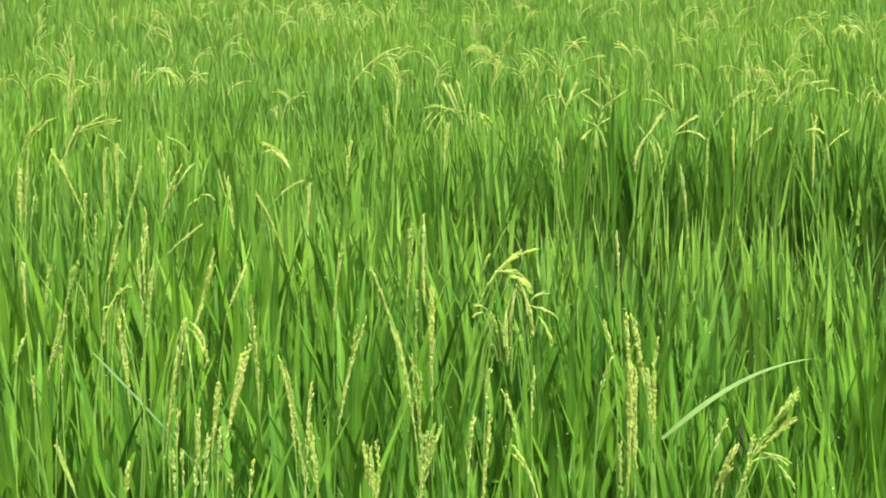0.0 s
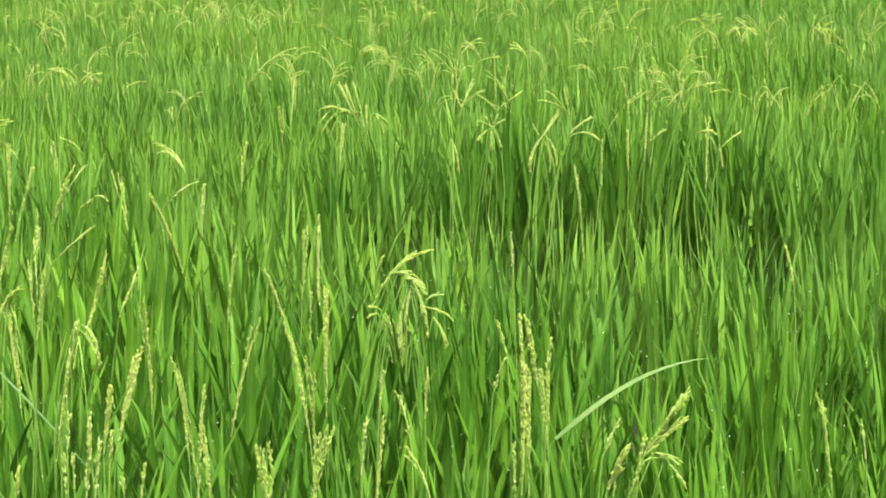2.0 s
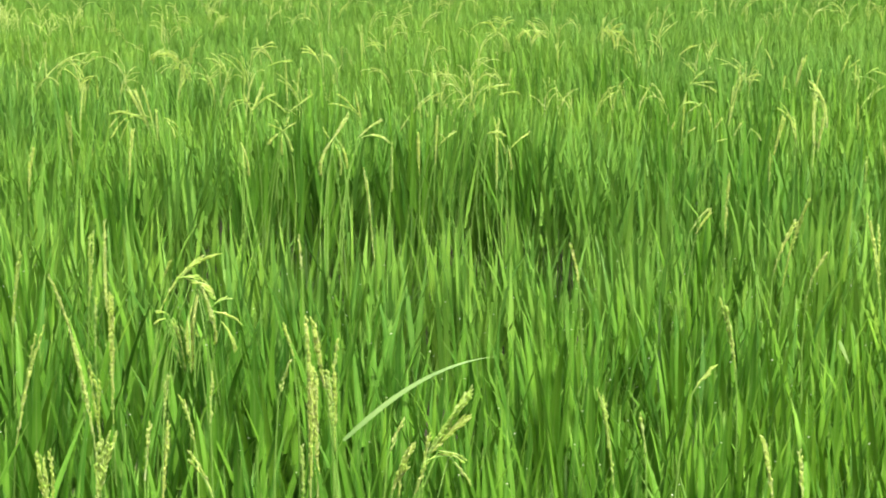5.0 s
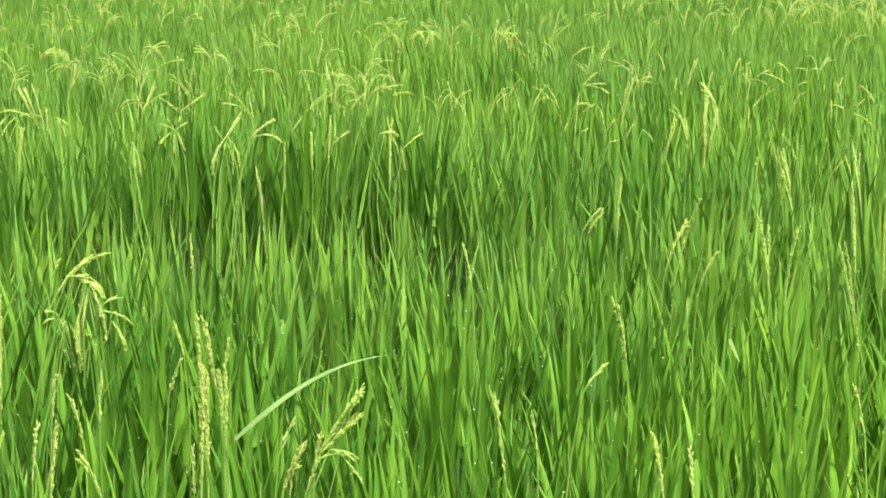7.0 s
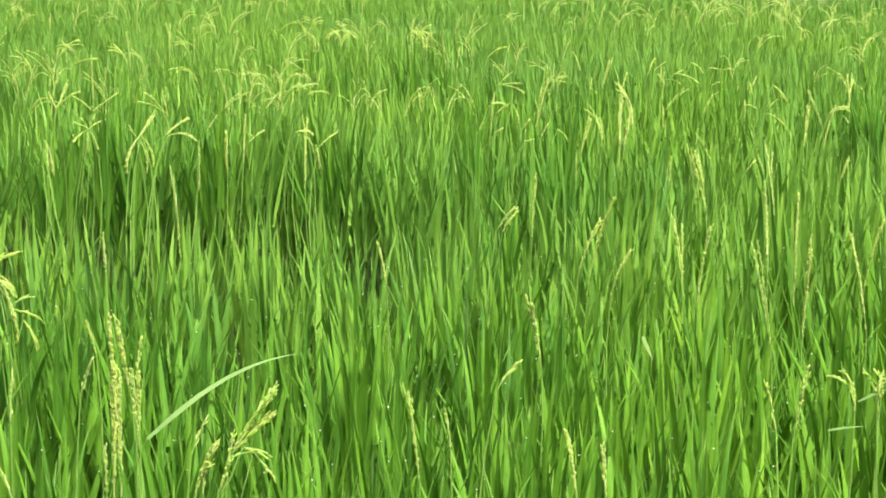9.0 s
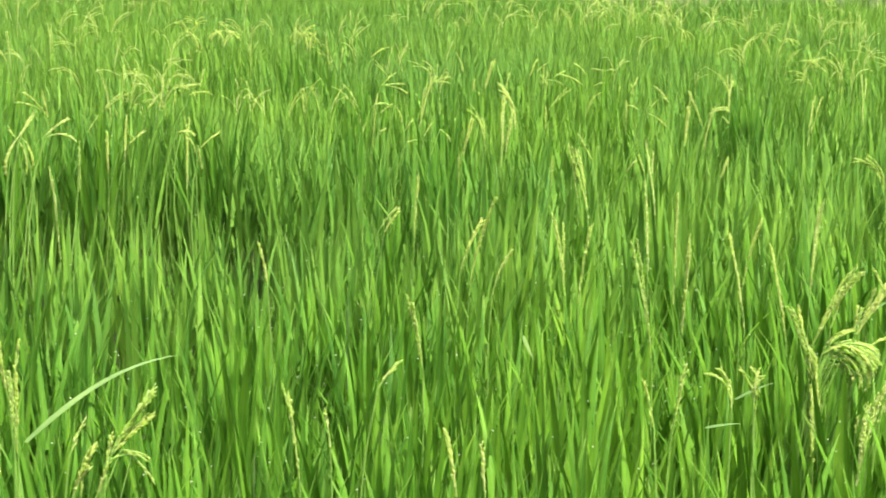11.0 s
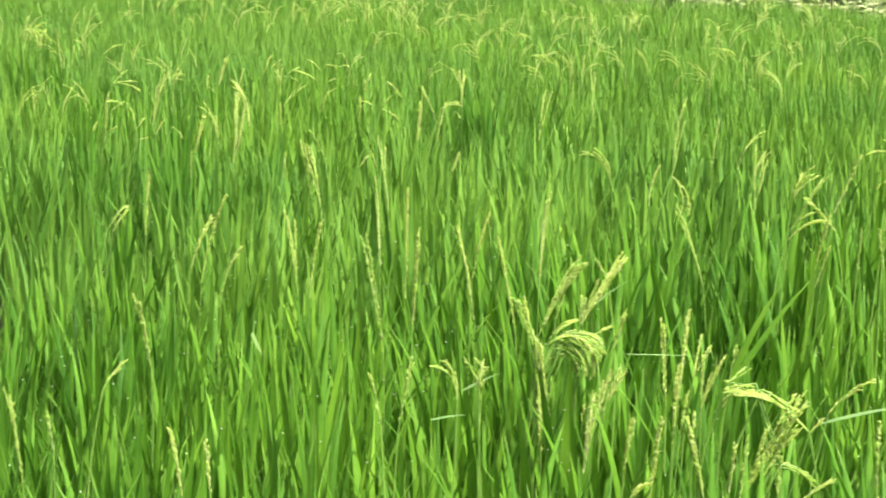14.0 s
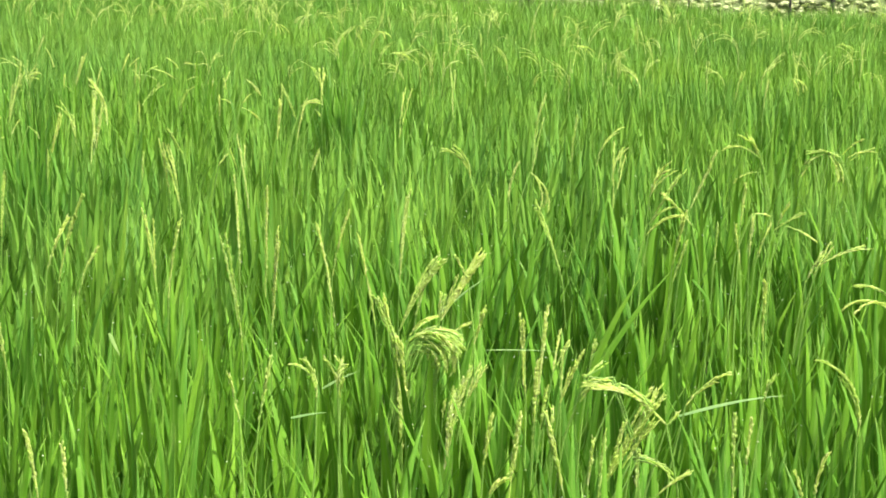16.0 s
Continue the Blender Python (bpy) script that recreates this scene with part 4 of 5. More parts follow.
ear(0.953, 6.259, 0.959, -0.05, 0.79, 0.30, 0.055, 0.08, 0.78)
ear(0.944, 6.260, 0.994, -0.05, 2.17, 0.40, 0.031, 0.08, 0.78)
ear(0.753, 6.720, 0.995, 3.09, 0.63, 0.40, 0.105, 0.08, 0.91)
ear(0.744, 6.720, 1.004, 3.09, 0.94, 0.70, 0.091, 0.08, 0.91)
ear(0.759, 6.720, 0.986, 3.09, 0.22, 0.00, 0.085, 0.08, 0.91)
ear(0.873, 6.714, 0.919, -0.05, 0.53, 0.70, 0.224, 0.08, 1.04)
ear(0.946, 6.710, 1.048, -0.05, 2.38, 0.60, 0.066, 0.08, 0.78)
ear(1.111, 6.702, 0.991, -0.05, 0.17, 0.00, 0.103, 0.08, 0.91)
ear(1.120, 6.702, 1.046, -0.05, 2.79, 0.30, 0.057, 0.08, 1.04)
ear(1.075, 6.704, 1.010, -0.05, 0.64, 0.10, 0.058, 0.08, 0.78)
ear(1.138, 6.701, 1.064, -0.05, 1.19, 0.40, 0.108, 0.08, 0.78)
ear(1.157, 6.700, 0.990, -0.05, 0.13, 0.00, 0.065, 0.08, 0.78)
ear(1.212, 6.697, 1.054, -0.05, 1.14, 0.80, 0.066, 0.08, 0.78)

# the stand of heading plants by the near corner
ear(-1.046, 5.700, 1.005, 0.00, 0.45, 0.00, 0.107, 0.08, 1.45)
ear(-1.000, 5.700, 1.091, 0.00, 0.93, 0.20, 0.091, 0.08, 0.91)
ear(-0.995, 5.700, 1.091, 0.00, 1.24, 0.30, 0.113, 0.08, 0.78)
ear(-1.002, 5.700, 1.099, 0.00, 1.25, 0.20, 0.106, 0.08, 0.78)
ear(-0.941, 5.700, 1.086, 0.00, 2.10, 0.50, 0.094, 0.08, 0.78)
ear(-0.755, 5.700, 1.075, 0.00, 1.90, 0.70, 0.069, 0.08, 0.91)
ear(-1.188, 6.600, 1.043, 0.00, 0.18, 0.00, 0.173, 0.08, 1.45)
ear(-1.179, 6.600, 1.150, 0.00, 1.62, 0.90, 0.078, 0.08, 0.78)
ear(-1.178, 6.600, 1.165, 3.14, 0.75, 0.30, 0.034, 0.08, 0.64)
ear(-0.933, 6.600, 1.128, 0.00, 0.70, 0.40, 0.080, 0.08, 0.91)
ear(-0.900, 6.600, 1.177, 0.00, 1.50, 0.50, 0.054, 0.08, 0.78)
ear(-0.865, 6.600, 1.166, 0.00, 2.55, 0.30, 0.061, 0.08, 0.78)
ear(-0.813, 6.600, 1.126, 0.00, 0.77, 0.40, 0.058, 0.08, 0.91)
ear(-0.793, 6.600, 1.170, 0.00, 1.94, 0.80, 0.061, 0.08, 1.04)
ear(-0.854, 4.900, 0.994, 3.14, 0.37, 0.15, 0.163, 0.08, 1.18)
ear(-0.751, 4.900, 0.978, 0.00, 0.29, 0.00, 0.127, 0.08, 1.32)
ear(-0.678, 4.900, 0.963, 0.00, 0.35, 0.10, 0.149, 0.08, 1.04)
ear(-0.671, 4.900, 0.970, 0.00, 0.38, 0.00, 0.095, 0.08, 0.78)
ear(-0.648, 4.900, 1.031, 0.00, 0.58, 0.20, 0.093, 0.08, 0.78)
ear(-0.606, 4.900, 1.009, 0.00, 0.95, 0.00, 0.027, 0.08, 0.78)
ear(-0.574, 4.900, 1.036, 0.00, 1.59, 0.80, 0.033, 0.08, 0.78)
ear(-0.807, 4.900, 0.938, 0.00, 0.04, 0.00, 0.204, 0.08, 1.04)
ear(-0.775, 4.900, 0.965, 0.00, 0.04, 0.00, 0.190, 0.08, 1.04)
ear(-0.943, 4.600, 1.001, 0.00, 0.03, 0.00, 0.153, 0.08, 1.59)
ear(-0.934, 4.600, 1.020, 0.00, 0.09, 0.00, 0.179, 0.08, 1.18)
ear(-0.938, 4.600, 1.173, 0.00, 0.39, 0.40, 0.095, 0.08, 1.18)
ear(-0.904, 4.600, 1.223, 0.00, 0.74, 0.30, 0.056, 0.08, 0.78)
ear(-0.940, 4.600, 1.026, 3.14, 0.09, 0.00, 0.071, 0.08, 1.04)
ear(-0.921, 4.600, 1.020, 0.00, 0.16, 0.10, 0.062, 0.08, 0.78)
ear(-0.551, 4.000, 1.049, 0.00, 0.84, 0.10, 0.099, 0.08, 0.91)
ear(-0.651, 4.000, 1.040, 0.00, 0.32, 0.00, 0.082, 0.08, 1.18)
ear(-0.699, 4.000, 1.075, 0.00, 0.07, 0.00, 0.101, 0.08, 0.91)
ear(-0.677, 4.000, 1.074, 0.00, 0.05, 0.00, 0.062, 0.08, 0.78)
ear(-0.575, 4.000, 1.084, 3.14, 0.03, 0.00, 0.061, 0.08, 0.78)
ear(-0.704, 3.600, 1.042, 0.00, 0.16, 0.00, 0.072, 0.08, 1.59)
ear(-0.721, 3.600, 0.868, 0.00, 0.34, 0.00, 0.168, 0.08, 1.18)
ear(-0.676, 3.600, 1.006, 0.00, 0.27, 0.05, 0.116, 0.08, 1.18)
ear(-0.644, 3.600, 1.087, 0.00, 2.73, 0.50, 0.064, 0.08, 0.78)
ear(-0.563, 3.600, 0.859, 3.14, 0.08, 0.00, 0.181, 0.08, 1.18)
ear(-0.579, 3.600, 1.045, 0.00, 0.36, 0.60, 0.039, 0.08, 1.18)
ear(-0.584, 3.600, 1.045, 0.00, 0.42, 0.40, 0.030, 0.08, 1.04)
ear(-0.588, 3.600, 1.040, 3.14, 1.25, 0.80, 0.012, 0.08, 0.91)
ear(-0.575, 3.600, 1.065, 3.14, 2.55, 0.70, 0.088, 0.08, 1.04)
ear(-0.578, 3.600, 1.065, 0.00, 1.07, 0.30, 0.025, 0.08, 0.91)
ear(-0.594, 3.600, 1.086, 0.00, 0.40, 0.00, 0.049, 0.08, 0.91)
ear(-0.447, 3.600, 0.981, 0.00, 0.33, 0.00, 0.155, 0.08, 0.91)
ear(-0.385, 3.600, 1.021, 0.00, 0.44, 0.00, 0.089, 0.08, 0.91)
ear(-0.478, 3.400, 0.817, 0.00, 0.17, 0.00, 0.213, 0.08, 1.04)
ear(-0.445, 3.400, 0.988, 0.00, 0.14, 0.10, 0.069, 0.08, 0.91)
ear(-0.438, 3.400, 1.051, 0.00, 2.16, 1.20, 0.085, 0.08, 1.32)
ear(-0.426, 3.400, 1.056, 0.00, 2.17, 1.00, 0.049, 0.08, 1.04)
ear(-0.431, 3.400, 1.036, 3.14, 2.95, 0.00, 0.049, 0.08, 0.78)
ear(-0.698, 3.400, 1.071, 0.00, 0.00, 0.00, 0.086, 0.08, 1.04)
ear(-0.503, 3.400, 1.067, 3.14, 0.03, 0.00, 0.087, 0.08, 0.78)
ear(-0.500, 3.400, 1.028, 0.00, 0.14, 0.00, 0.116, 0.08, 0.78)
ear(-0.333, 3.000, 0.944, 0.00, 0.27, 0.00, 0.161, 0.08, 1.32)
ear(-0.350, 3.000, 0.944, 0.00, 0.16, 0.00, 0.105, 0.08, 1.04)
ear(-0.610, 3.000, 1.019, 0.00, 0.02, 0.00, 0.043, 0.08, 0.78)
ear(-0.633, 3.000, 1.088, 0.00, 0.29, 0.30, 0.037, 0.08, 0.78)
ear(-0.568, 3.000, 1.044, 0.00, 0.02, 0.00, 0.060, 0.08, 0.78)
ear(-0.500, 2.700, 0.971, 3.14, 0.33, 0.00, 0.071, 0.08, 1.18)
ear(-0.434, 2.700, 0.969, 0.00, 0.12, 0.00, 0.044, 0.08, 1.32)
ear(-0.367, 2.700, 0.968, 3.14, 0.02, 0.00, 0.059, 0.08, 1.04)
ear(-0.362, 2.700, 1.039, 0.00, 0.09, 0.00, 0.047, 0.08, 0.91)
ear(-0.340, 2.700, 0.966, 0.00, 0.09, 0.00, 0.112, 0.08, 1.32)
ear(-0.329, 2.700, 0.966, 0.00, 0.09, 0.00, 0.077, 0.08, 1.04)
ear(-0.355, 2.700, 0.984, 3.14, 0.01, 0.00, 0.047, 0.08, 0.78)
ear(-0.289, 2.700, 0.966, 3.14, 0.06, 0.00, 0.032, 0.08, 1.04)
ear(-0.308, 2.700, 1.006, 0.00, 0.11, 0.00, 0.051, 0.08, 0.91)

# the loose band of ears across the middle of the field
ear(2.027, 7.336, 1.006, -0.23, 0.84, 0.00, 0.063, 0.08, 0.91)
ear(2.033, 7.335, 1.006, -0.23, 1.37, 0.30, 0.077, 0.08, 0.91)
ear(2.033, 7.335, 1.006, -0.23, 1.61, 0.60, 0.094, 0.08, 0.78)
ear(1.814, 6.667, 1.003, -0.23, 0.93, 1.40, 0.072, 0.08, 1.04)
ear(1.842, 6.661, 0.984, -0.23, 0.80, 0.30, 0.047, 0.08, 0.78)
ear(1.893, 6.649, 1.013, -0.23, 2.53, 0.60, 0.062, 0.08, 0.91)
ear(1.925, 6.641, 0.928, -0.23, 0.56, 0.20, 0.040, 0.08, 1.04)
ear(1.779, 6.675, 0.908, -0.23, 0.45, 0.00, 0.042, 0.08, 1.04)
ear(1.683, 6.082, 0.993, -0.23, 0.96, 0.20, 0.024, 0.08, 0.78)
ear(1.867, 6.039, 1.007, -0.23, 2.16, 0.50, 0.042, 0.08, 0.78)
ear(1.820, 6.050, 0.985, -0.23, 0.49, 0.10, 0.040, 0.08, 0.91)
ear(1.770, 6.061, 0.968, -0.23, 1.25, 0.30, 0.026, 0.08, 0.64)
ear(2.251, 7.490, 0.955, -0.23, 0.36, 0.10, 0.069, 0.08, 1.04)
ear(2.271, 7.485, 0.998, -0.23, 1.09, 0.40, 0.067, 0.08, 1.04)
ear(2.282, 7.483, 0.998, -0.23, 1.34, 0.60, 0.043, 0.08, 0.91)
ear(2.303, 7.478, 0.987, -0.23, 0.52, 0.00, 0.049, 0.08, 0.78)
ear(2.417, 7.451, 0.956, -0.23, 0.10, 0.00, 0.053, 0.08, 1.04)
ear(2.416, 7.452, 0.977, -0.23, 1.99, 0.60, 0.036, 0.08, 0.91)
ear(2.458, 7.442, 0.956, -0.23, 0.21, 0.10, 0.120, 0.08, 1.18)
ear(2.468, 7.440, 0.988, -0.23, 0.26, 0.10, 0.100, 0.08, 0.91)
ear(2.531, 7.425, 0.946, -0.23, 0.18, 0.10, 0.087, 0.08, 0.91)
ear(1.841, 5.737, 0.942, -0.23, 0.24, 0.10, 0.138, 0.08, 1.04)
ear(1.968, 5.708, 0.976, -0.23, 0.15, 0.10, 0.118, 0.08, 1.18)
ear(1.834, 5.739, 0.892, -0.23, 0.02, 0.00, 0.075, 0.08, 0.91)
ear(1.953, 5.711, 0.926, -0.23, 0.08, 0.00, 0.083, 0.08, 0.78)
ear(2.197, 8.118, 1.038, -0.23, 0.84, 0.50, 0.080, 0.08, 0.91)
ear(2.076, 8.146, 0.991, -0.23, 0.13, 0.00, 0.080, 0.08, 0.78)
ear(2.308, 8.092, 1.016, -0.23, 0.39, 0.00, 0.086, 0.08, 0.91)
ear(2.529, 8.041, 1.063, -0.23, 2.57, 0.40, 0.075, 0.08, 0.78)
ear(2.688, 7.594, 0.991, -0.23, 0.34, 0.10, 0.082, 0.08, 1.04)
ear(2.719, 7.587, 1.023, -0.23, 0.73, 0.30, 0.043, 0.08, 0.91)
ear(2.730, 7.584, 1.013, -0.23, 2.26, 0.40, 0.044, 0.08, 0.91)
ear(2.783, 7.572, 1.002, -0.23, 1.02, 0.20, 0.048, 0.08, 0.91)
ear(2.793, 7.570, 1.013, -0.23, 1.64, 0.70, 0.102, 0.08, 0.91)
ear(2.752, 7.579, 0.991, -0.23, 1.51, 0.90, 0.082, 0.08, 0.78)
ear(2.742, 7.582, 0.947, -0.23, 0.02, 0.00, 0.087, 0.08, 1.18)
ear(2.856, 7.555, 1.057, -0.23, 1.94, 0.70, 0.056, 0.08, 0.91)
ear(2.765, 7.576, 0.871, -0.23, 0.67, 0.30, 0.115, 0.08, 1.04)
ear(2.758, 7.578, 0.772, 2.91, 0.03, 0.00, 0.110, 0.08, 1.18)
ear(2.872, 7.244, 0.896, 2.91, 0.09, 0.00, 0.158, 0.08, 1.45)
ear(2.863, 7.246, 1.054, -0.23, 1.18, 0.60, 0.039, 0.08, 0.91)
ear(2.859, 7.247, 1.054, 2.91, 1.07, 0.50, 0.034, 0.08, 0.91)
ear(2.828, 7.254, 1.001, -0.23, 1.14, 0.40, 0.039, 0.08, 0.78)
ear(2.784, 7.264, 0.832, -0.23, 0.28, 0.10, 0.134, 0.08, 0.91)
ear(2.825, 7.254, 0.955, -0.23, 0.96, 0.40, 0.058, 0.08, 0.78)
ear(2.919, 7.233, 0.897, -0.23, 0.03, 0.00, 0.095, 0.08, 0.91)
ear(2.787, 6.750, 1.014, 2.91, 0.28, 0.00, 0.041, 0.08, 1.18)
ear(2.774, 6.753, 1.024, -0.23, 0.38, 0.10, 0.054, 0.08, 1.04)
ear(2.762, 6.756, 0.925, 2.91, 0.03, 0.00, 0.069, 0.08, 1.32)
ear(2.764, 6.755, 0.984, -0.23, 1.64, 0.60, 0.034, 0.08, 0.91)
ear(2.837, 6.739, 0.965, -0.23, 0.62, 0.20, 0.044, 0.08, 0.91)
ear(2.837, 6.738, 0.955, -0.23, 1.96, 0.50, 0.073, 0.08, 0.91)
ear(2.853, 6.735, 1.054, -0.23, 2.15, 0.50, 0.071, 0.08, 1.04)
ear(2.722, 6.149, 0.917, -0.23, 0.10, 0.00, 0.127, 0.08, 1.45)
ear(2.734, 6.146, 1.052, -0.23, 0.07, 0.10, 0.036, 0.08, 0.78)
ear(2.784, 6.135, 0.899, -0.23, 0.13, 0.20, 0.148, 0.08, 1.04)
ear(2.797, 6.132, 1.026, -0.23, 1.00, 0.90, 0.066, 0.08, 1.18)
ear(2.805, 6.130, 1.035, -0.23, 1.08, 0.50, 0.043, 0.08, 0.91)
ear(2.841, 6.122, 1.017, -0.23, 2.15, 0.50, 0.026, 0.08, 0.78)
ear(2.071, 5.273, 1.013, 2.91, 0.56, 0.00, 0.076, 0.08, 1.04)
ear(2.165, 5.252, 0.978, -0.23, 0.61, 0.10, 0.039, 0.08, 1.04)
ear(2.214, 5.240, 0.970, 2.91, 0.30, 0.10, 0.052, 0.08, 1.04)
ear(2.417, 5.193, 0.956, -0.23, 0.30, 0.10, 0.062, 0.08, 1.32)
ear(1.961, 5.299, 0.938, -0.23, 0.07, 0.00, 0.078, 0.08, 1.04)
ear(2.051, 5.278, 0.931, 2.91, 0.44, 0.10, 0.061, 0.08, 0.78)

odd_leaf(0.352, 3.291, 0.869, 0.00, 0.85, 0.68, 0.295, 0.0120, PALE_LEAF)
odd_leaf(-0.593, 3.424, 1.000, 0.00, 2.41, 0.15, 0.311, 0.0060, PALE_LEAF)
odd_leaf(2.275, 3.527, 0.706, -0.48, 0.48, 0.25, 0.352, 0.0220, LEAF)
odd_leaf(1.869, 2.567, 0.963, -0.48, 1.27, 0.25, 0.177, 0.0070, PALE_LEAF)
odd_leaf(2.246, 3.431, 0.802, -0.48, 0.37, 0.20, 0.220, 0.0220, LEAF)
odd_leaf(1.846, 3.638, 1.000, 2.66, -2.83, 0.10, 0.194, 0.0140, LEAF)
odd_leaf(1.969, 3.566, 0.913, -0.48, 0.78, 0.30, 0.138, 0.0070, PALE_LEAF)
odd_leaf(1.197, 3.294, 1.000, -0.48, 2.71, 0.00, 0.045, 0.0100, PALE_LEAF)
odd_leaf(1.425, 2.920, 0.968, -0.48, 1.03, 0.20, 0.070, 0.0060, PALE_LEAF)
odd_leaf(1.274, 2.697, 0.990, -0.48, 1.32, 0.20, 0.055, 0.0050, PALE_LEAF)
odd_leaf(1.732, 2.938, 1.000, -0.48, 1.54, 0.10, 0.132, 0.0025, PALE_LEAF)
odd_leaf(2.409, 3.325, 1.000, -0.48, 2.37, 0.40, 0.077, 0.0090, LEAF)
odd_leaf(1.015, 3.626, 0.715, 2.92, 0.16, 0.10, 0.291, 0.0120, LEAF)
odd_leaf(1.012, 3.789, 0.794, -0.22, -0.00, 0.00, 0.206, 0.0140, PALE_LEAF)

br = random.Random(87)
for i in range(34):
    y = br.uniform(2.75, 3.7)
    x = br.uniform(-0.215, -0.02) * y
    length = br.uniform(0.32, 0.45)
    lean = br.choice((0.05, 0.1, 0.18, 0.3, 0.42))
    odd_leaf(x, y, br.uniform(0.93, 1.03) - length * math.cos(lean), br.choice((0.0, 3.14)) + br.uniform(-0.9, 0.9), lean, br.uniform(0.0, 0.25), length, br.uniform(0.019, 0.026), LEAF)

er = random.Random(61)
for x0, x1, y0, y1, count in ((-0.5, 0.1, 2.7, 3.9, 4), (-1.3, -0.1, 3.2, 6.8, 8), (2.2, 4.6, 3.8, 7.0, 12), (1.2, 2.6, 4.6, 7.5, 6)):
    for i in range(count):
        y = er.uniform(y0, y1)
        x = er.uniform(x0, x1) * y / y1 + 0.1
        bent = er.random() < 0.12
        length = er.uniform(0.14, 0.22)
        ear(x, y, 1.03 - (0.1 if bent else length) + er.uniform(-0.03, 0.03), er.uniform(0, 6.283), er.uniform(0.02, 0.25), er.uniform(0.9, 1.5) if bent else er.uniform(0.0, 0.25), length, 0.25 if bent else 0.09, er.uniform(0.7, 1.0))



def broad_stretch(x, y):
    """The two patches near the edge where the leaves are broader and stand less close."""
    return y < 5.0 and (x < 0.02 * y or x > 0.5 * y)


REST, DEW = [], []
made = {"near": 0, "broad": 0, "far": 0}
KINDS = {"near": PLANTS, "broad": BROAD_PLANTS, "far": FAR_PLANTS}
for n, (x, y, turn, pick) in enumerate(hills):
    if not (near_stretch(x, y) or n in OWNER):
        REST.append((x, y, turn, pick))
        continue
    if n not in OWNER and x < -0.1 * y and y < 3.3 and pick < 0.85:
        continue
    up = (0.92 + rise(x, y) + 0.1 * (pick * 7 % 1 - 0.5)) / 0.95
    m = Matrix.Translation((x, y, 0)) @ Matrix.Rotation(turn, 4, "Z") @ Matrix.Diagonal((1, 1, up, 1))
    kind = "far" if y > 5.6 else "broad" if broad_stretch(x, y) else "near"
    first = KINDS[kind][made[kind] % len(KINDS[kind])]
    if y < 5:
        DEW.extend(m @ Vector(t) for t in jr.sample(TIPS[first.name], 2))
    if made[kind] < len(KINDS[kind]):
        first.matrix_basis = m
        OWNER[n] = first
    else:
        OWNER[n] = copy_thing(first, m)
    made[kind] += 1
bpy.context.view_layer.update()


def local(plant, points):
    inv = np.array(plant.matrix_basis.inverted())
    return points @ inv[:3, :3].T + inv[:3, 3]


def build_ear(n, spec):
    x, y, z, turn, lean, droop, length, spread, dense = spec
    rng = random.Random(900 + n)
    plant = OWNER[hill_of(x, y)]
    axis, lines, grains, ways, sizes = panicle_shape(rng, (x, y, z), turn, lean, droop, length, spread, dense)
    first = (axis[1] - axis[0]) / np.linalg.norm(axis[1] - axis[0])
    foot = np.array([plant.matrix_basis.translation.x, plant.matrix_basis.translation.y, 0.0])
    low = axis[0] - first * 0.12
    low[2] = min(low[2], z - 0.05)
    t = np.linspace(0, 1, 7)[:, None]
    stem = (1 - t) ** 2 * foot + 2 * t * (1 - t) * (low + (0, 0, -0.15)) + t ** 2 * axis[0]
    path = np.concatenate([stem, axis[1:]])
    thick = np.concatenate([np.linspace(0.0024, 0.0013, len(stem)), np.linspace(0.0013, 0.0006, len(axis) - 1)])
    v, f = tube(path, thick, 4)
    ob = part("panicle", mesh("panicle", local(plant, v), f, PEDICEL), plant, "ear on a thin green stem")
    full = min(1.2, 0.78 + 0.07 * y)
    pieces = [spikelets(grains, ways, sizes * full, y < 4.3)]
    for line in lines:
        k = np.unique(np.linspace(0, len(line) - 1, min(len(line), 7)).astype(int))
        pieces.append(tube(line[k], np.linspace(0.0014, 0.0011, len(k)) * full, 4))
    v, f = joined(pieces)
    tagged(part("seed_head", mesh("seed_head", local(plant, v), f, GRAIN), ob, "pale yellow-green unripe grains"), kind="stuff")


for n, spec in enumerate(EARS):
    build_ear(n, spec)
for x, y, z, turn, lean, bend, length, width, material in ODD:
    plant = OWNER[hill_of(x, y)]
    one = np.array([[x, y, z, turn, lean, bend, length, width, -0.3]])
    v, f, uv = blades(*split_rows(one), rows=12, fold=True, spin=-0.55)
    part("leaf", mesh("leaf", local(plant, v), f, material, uv), plant)


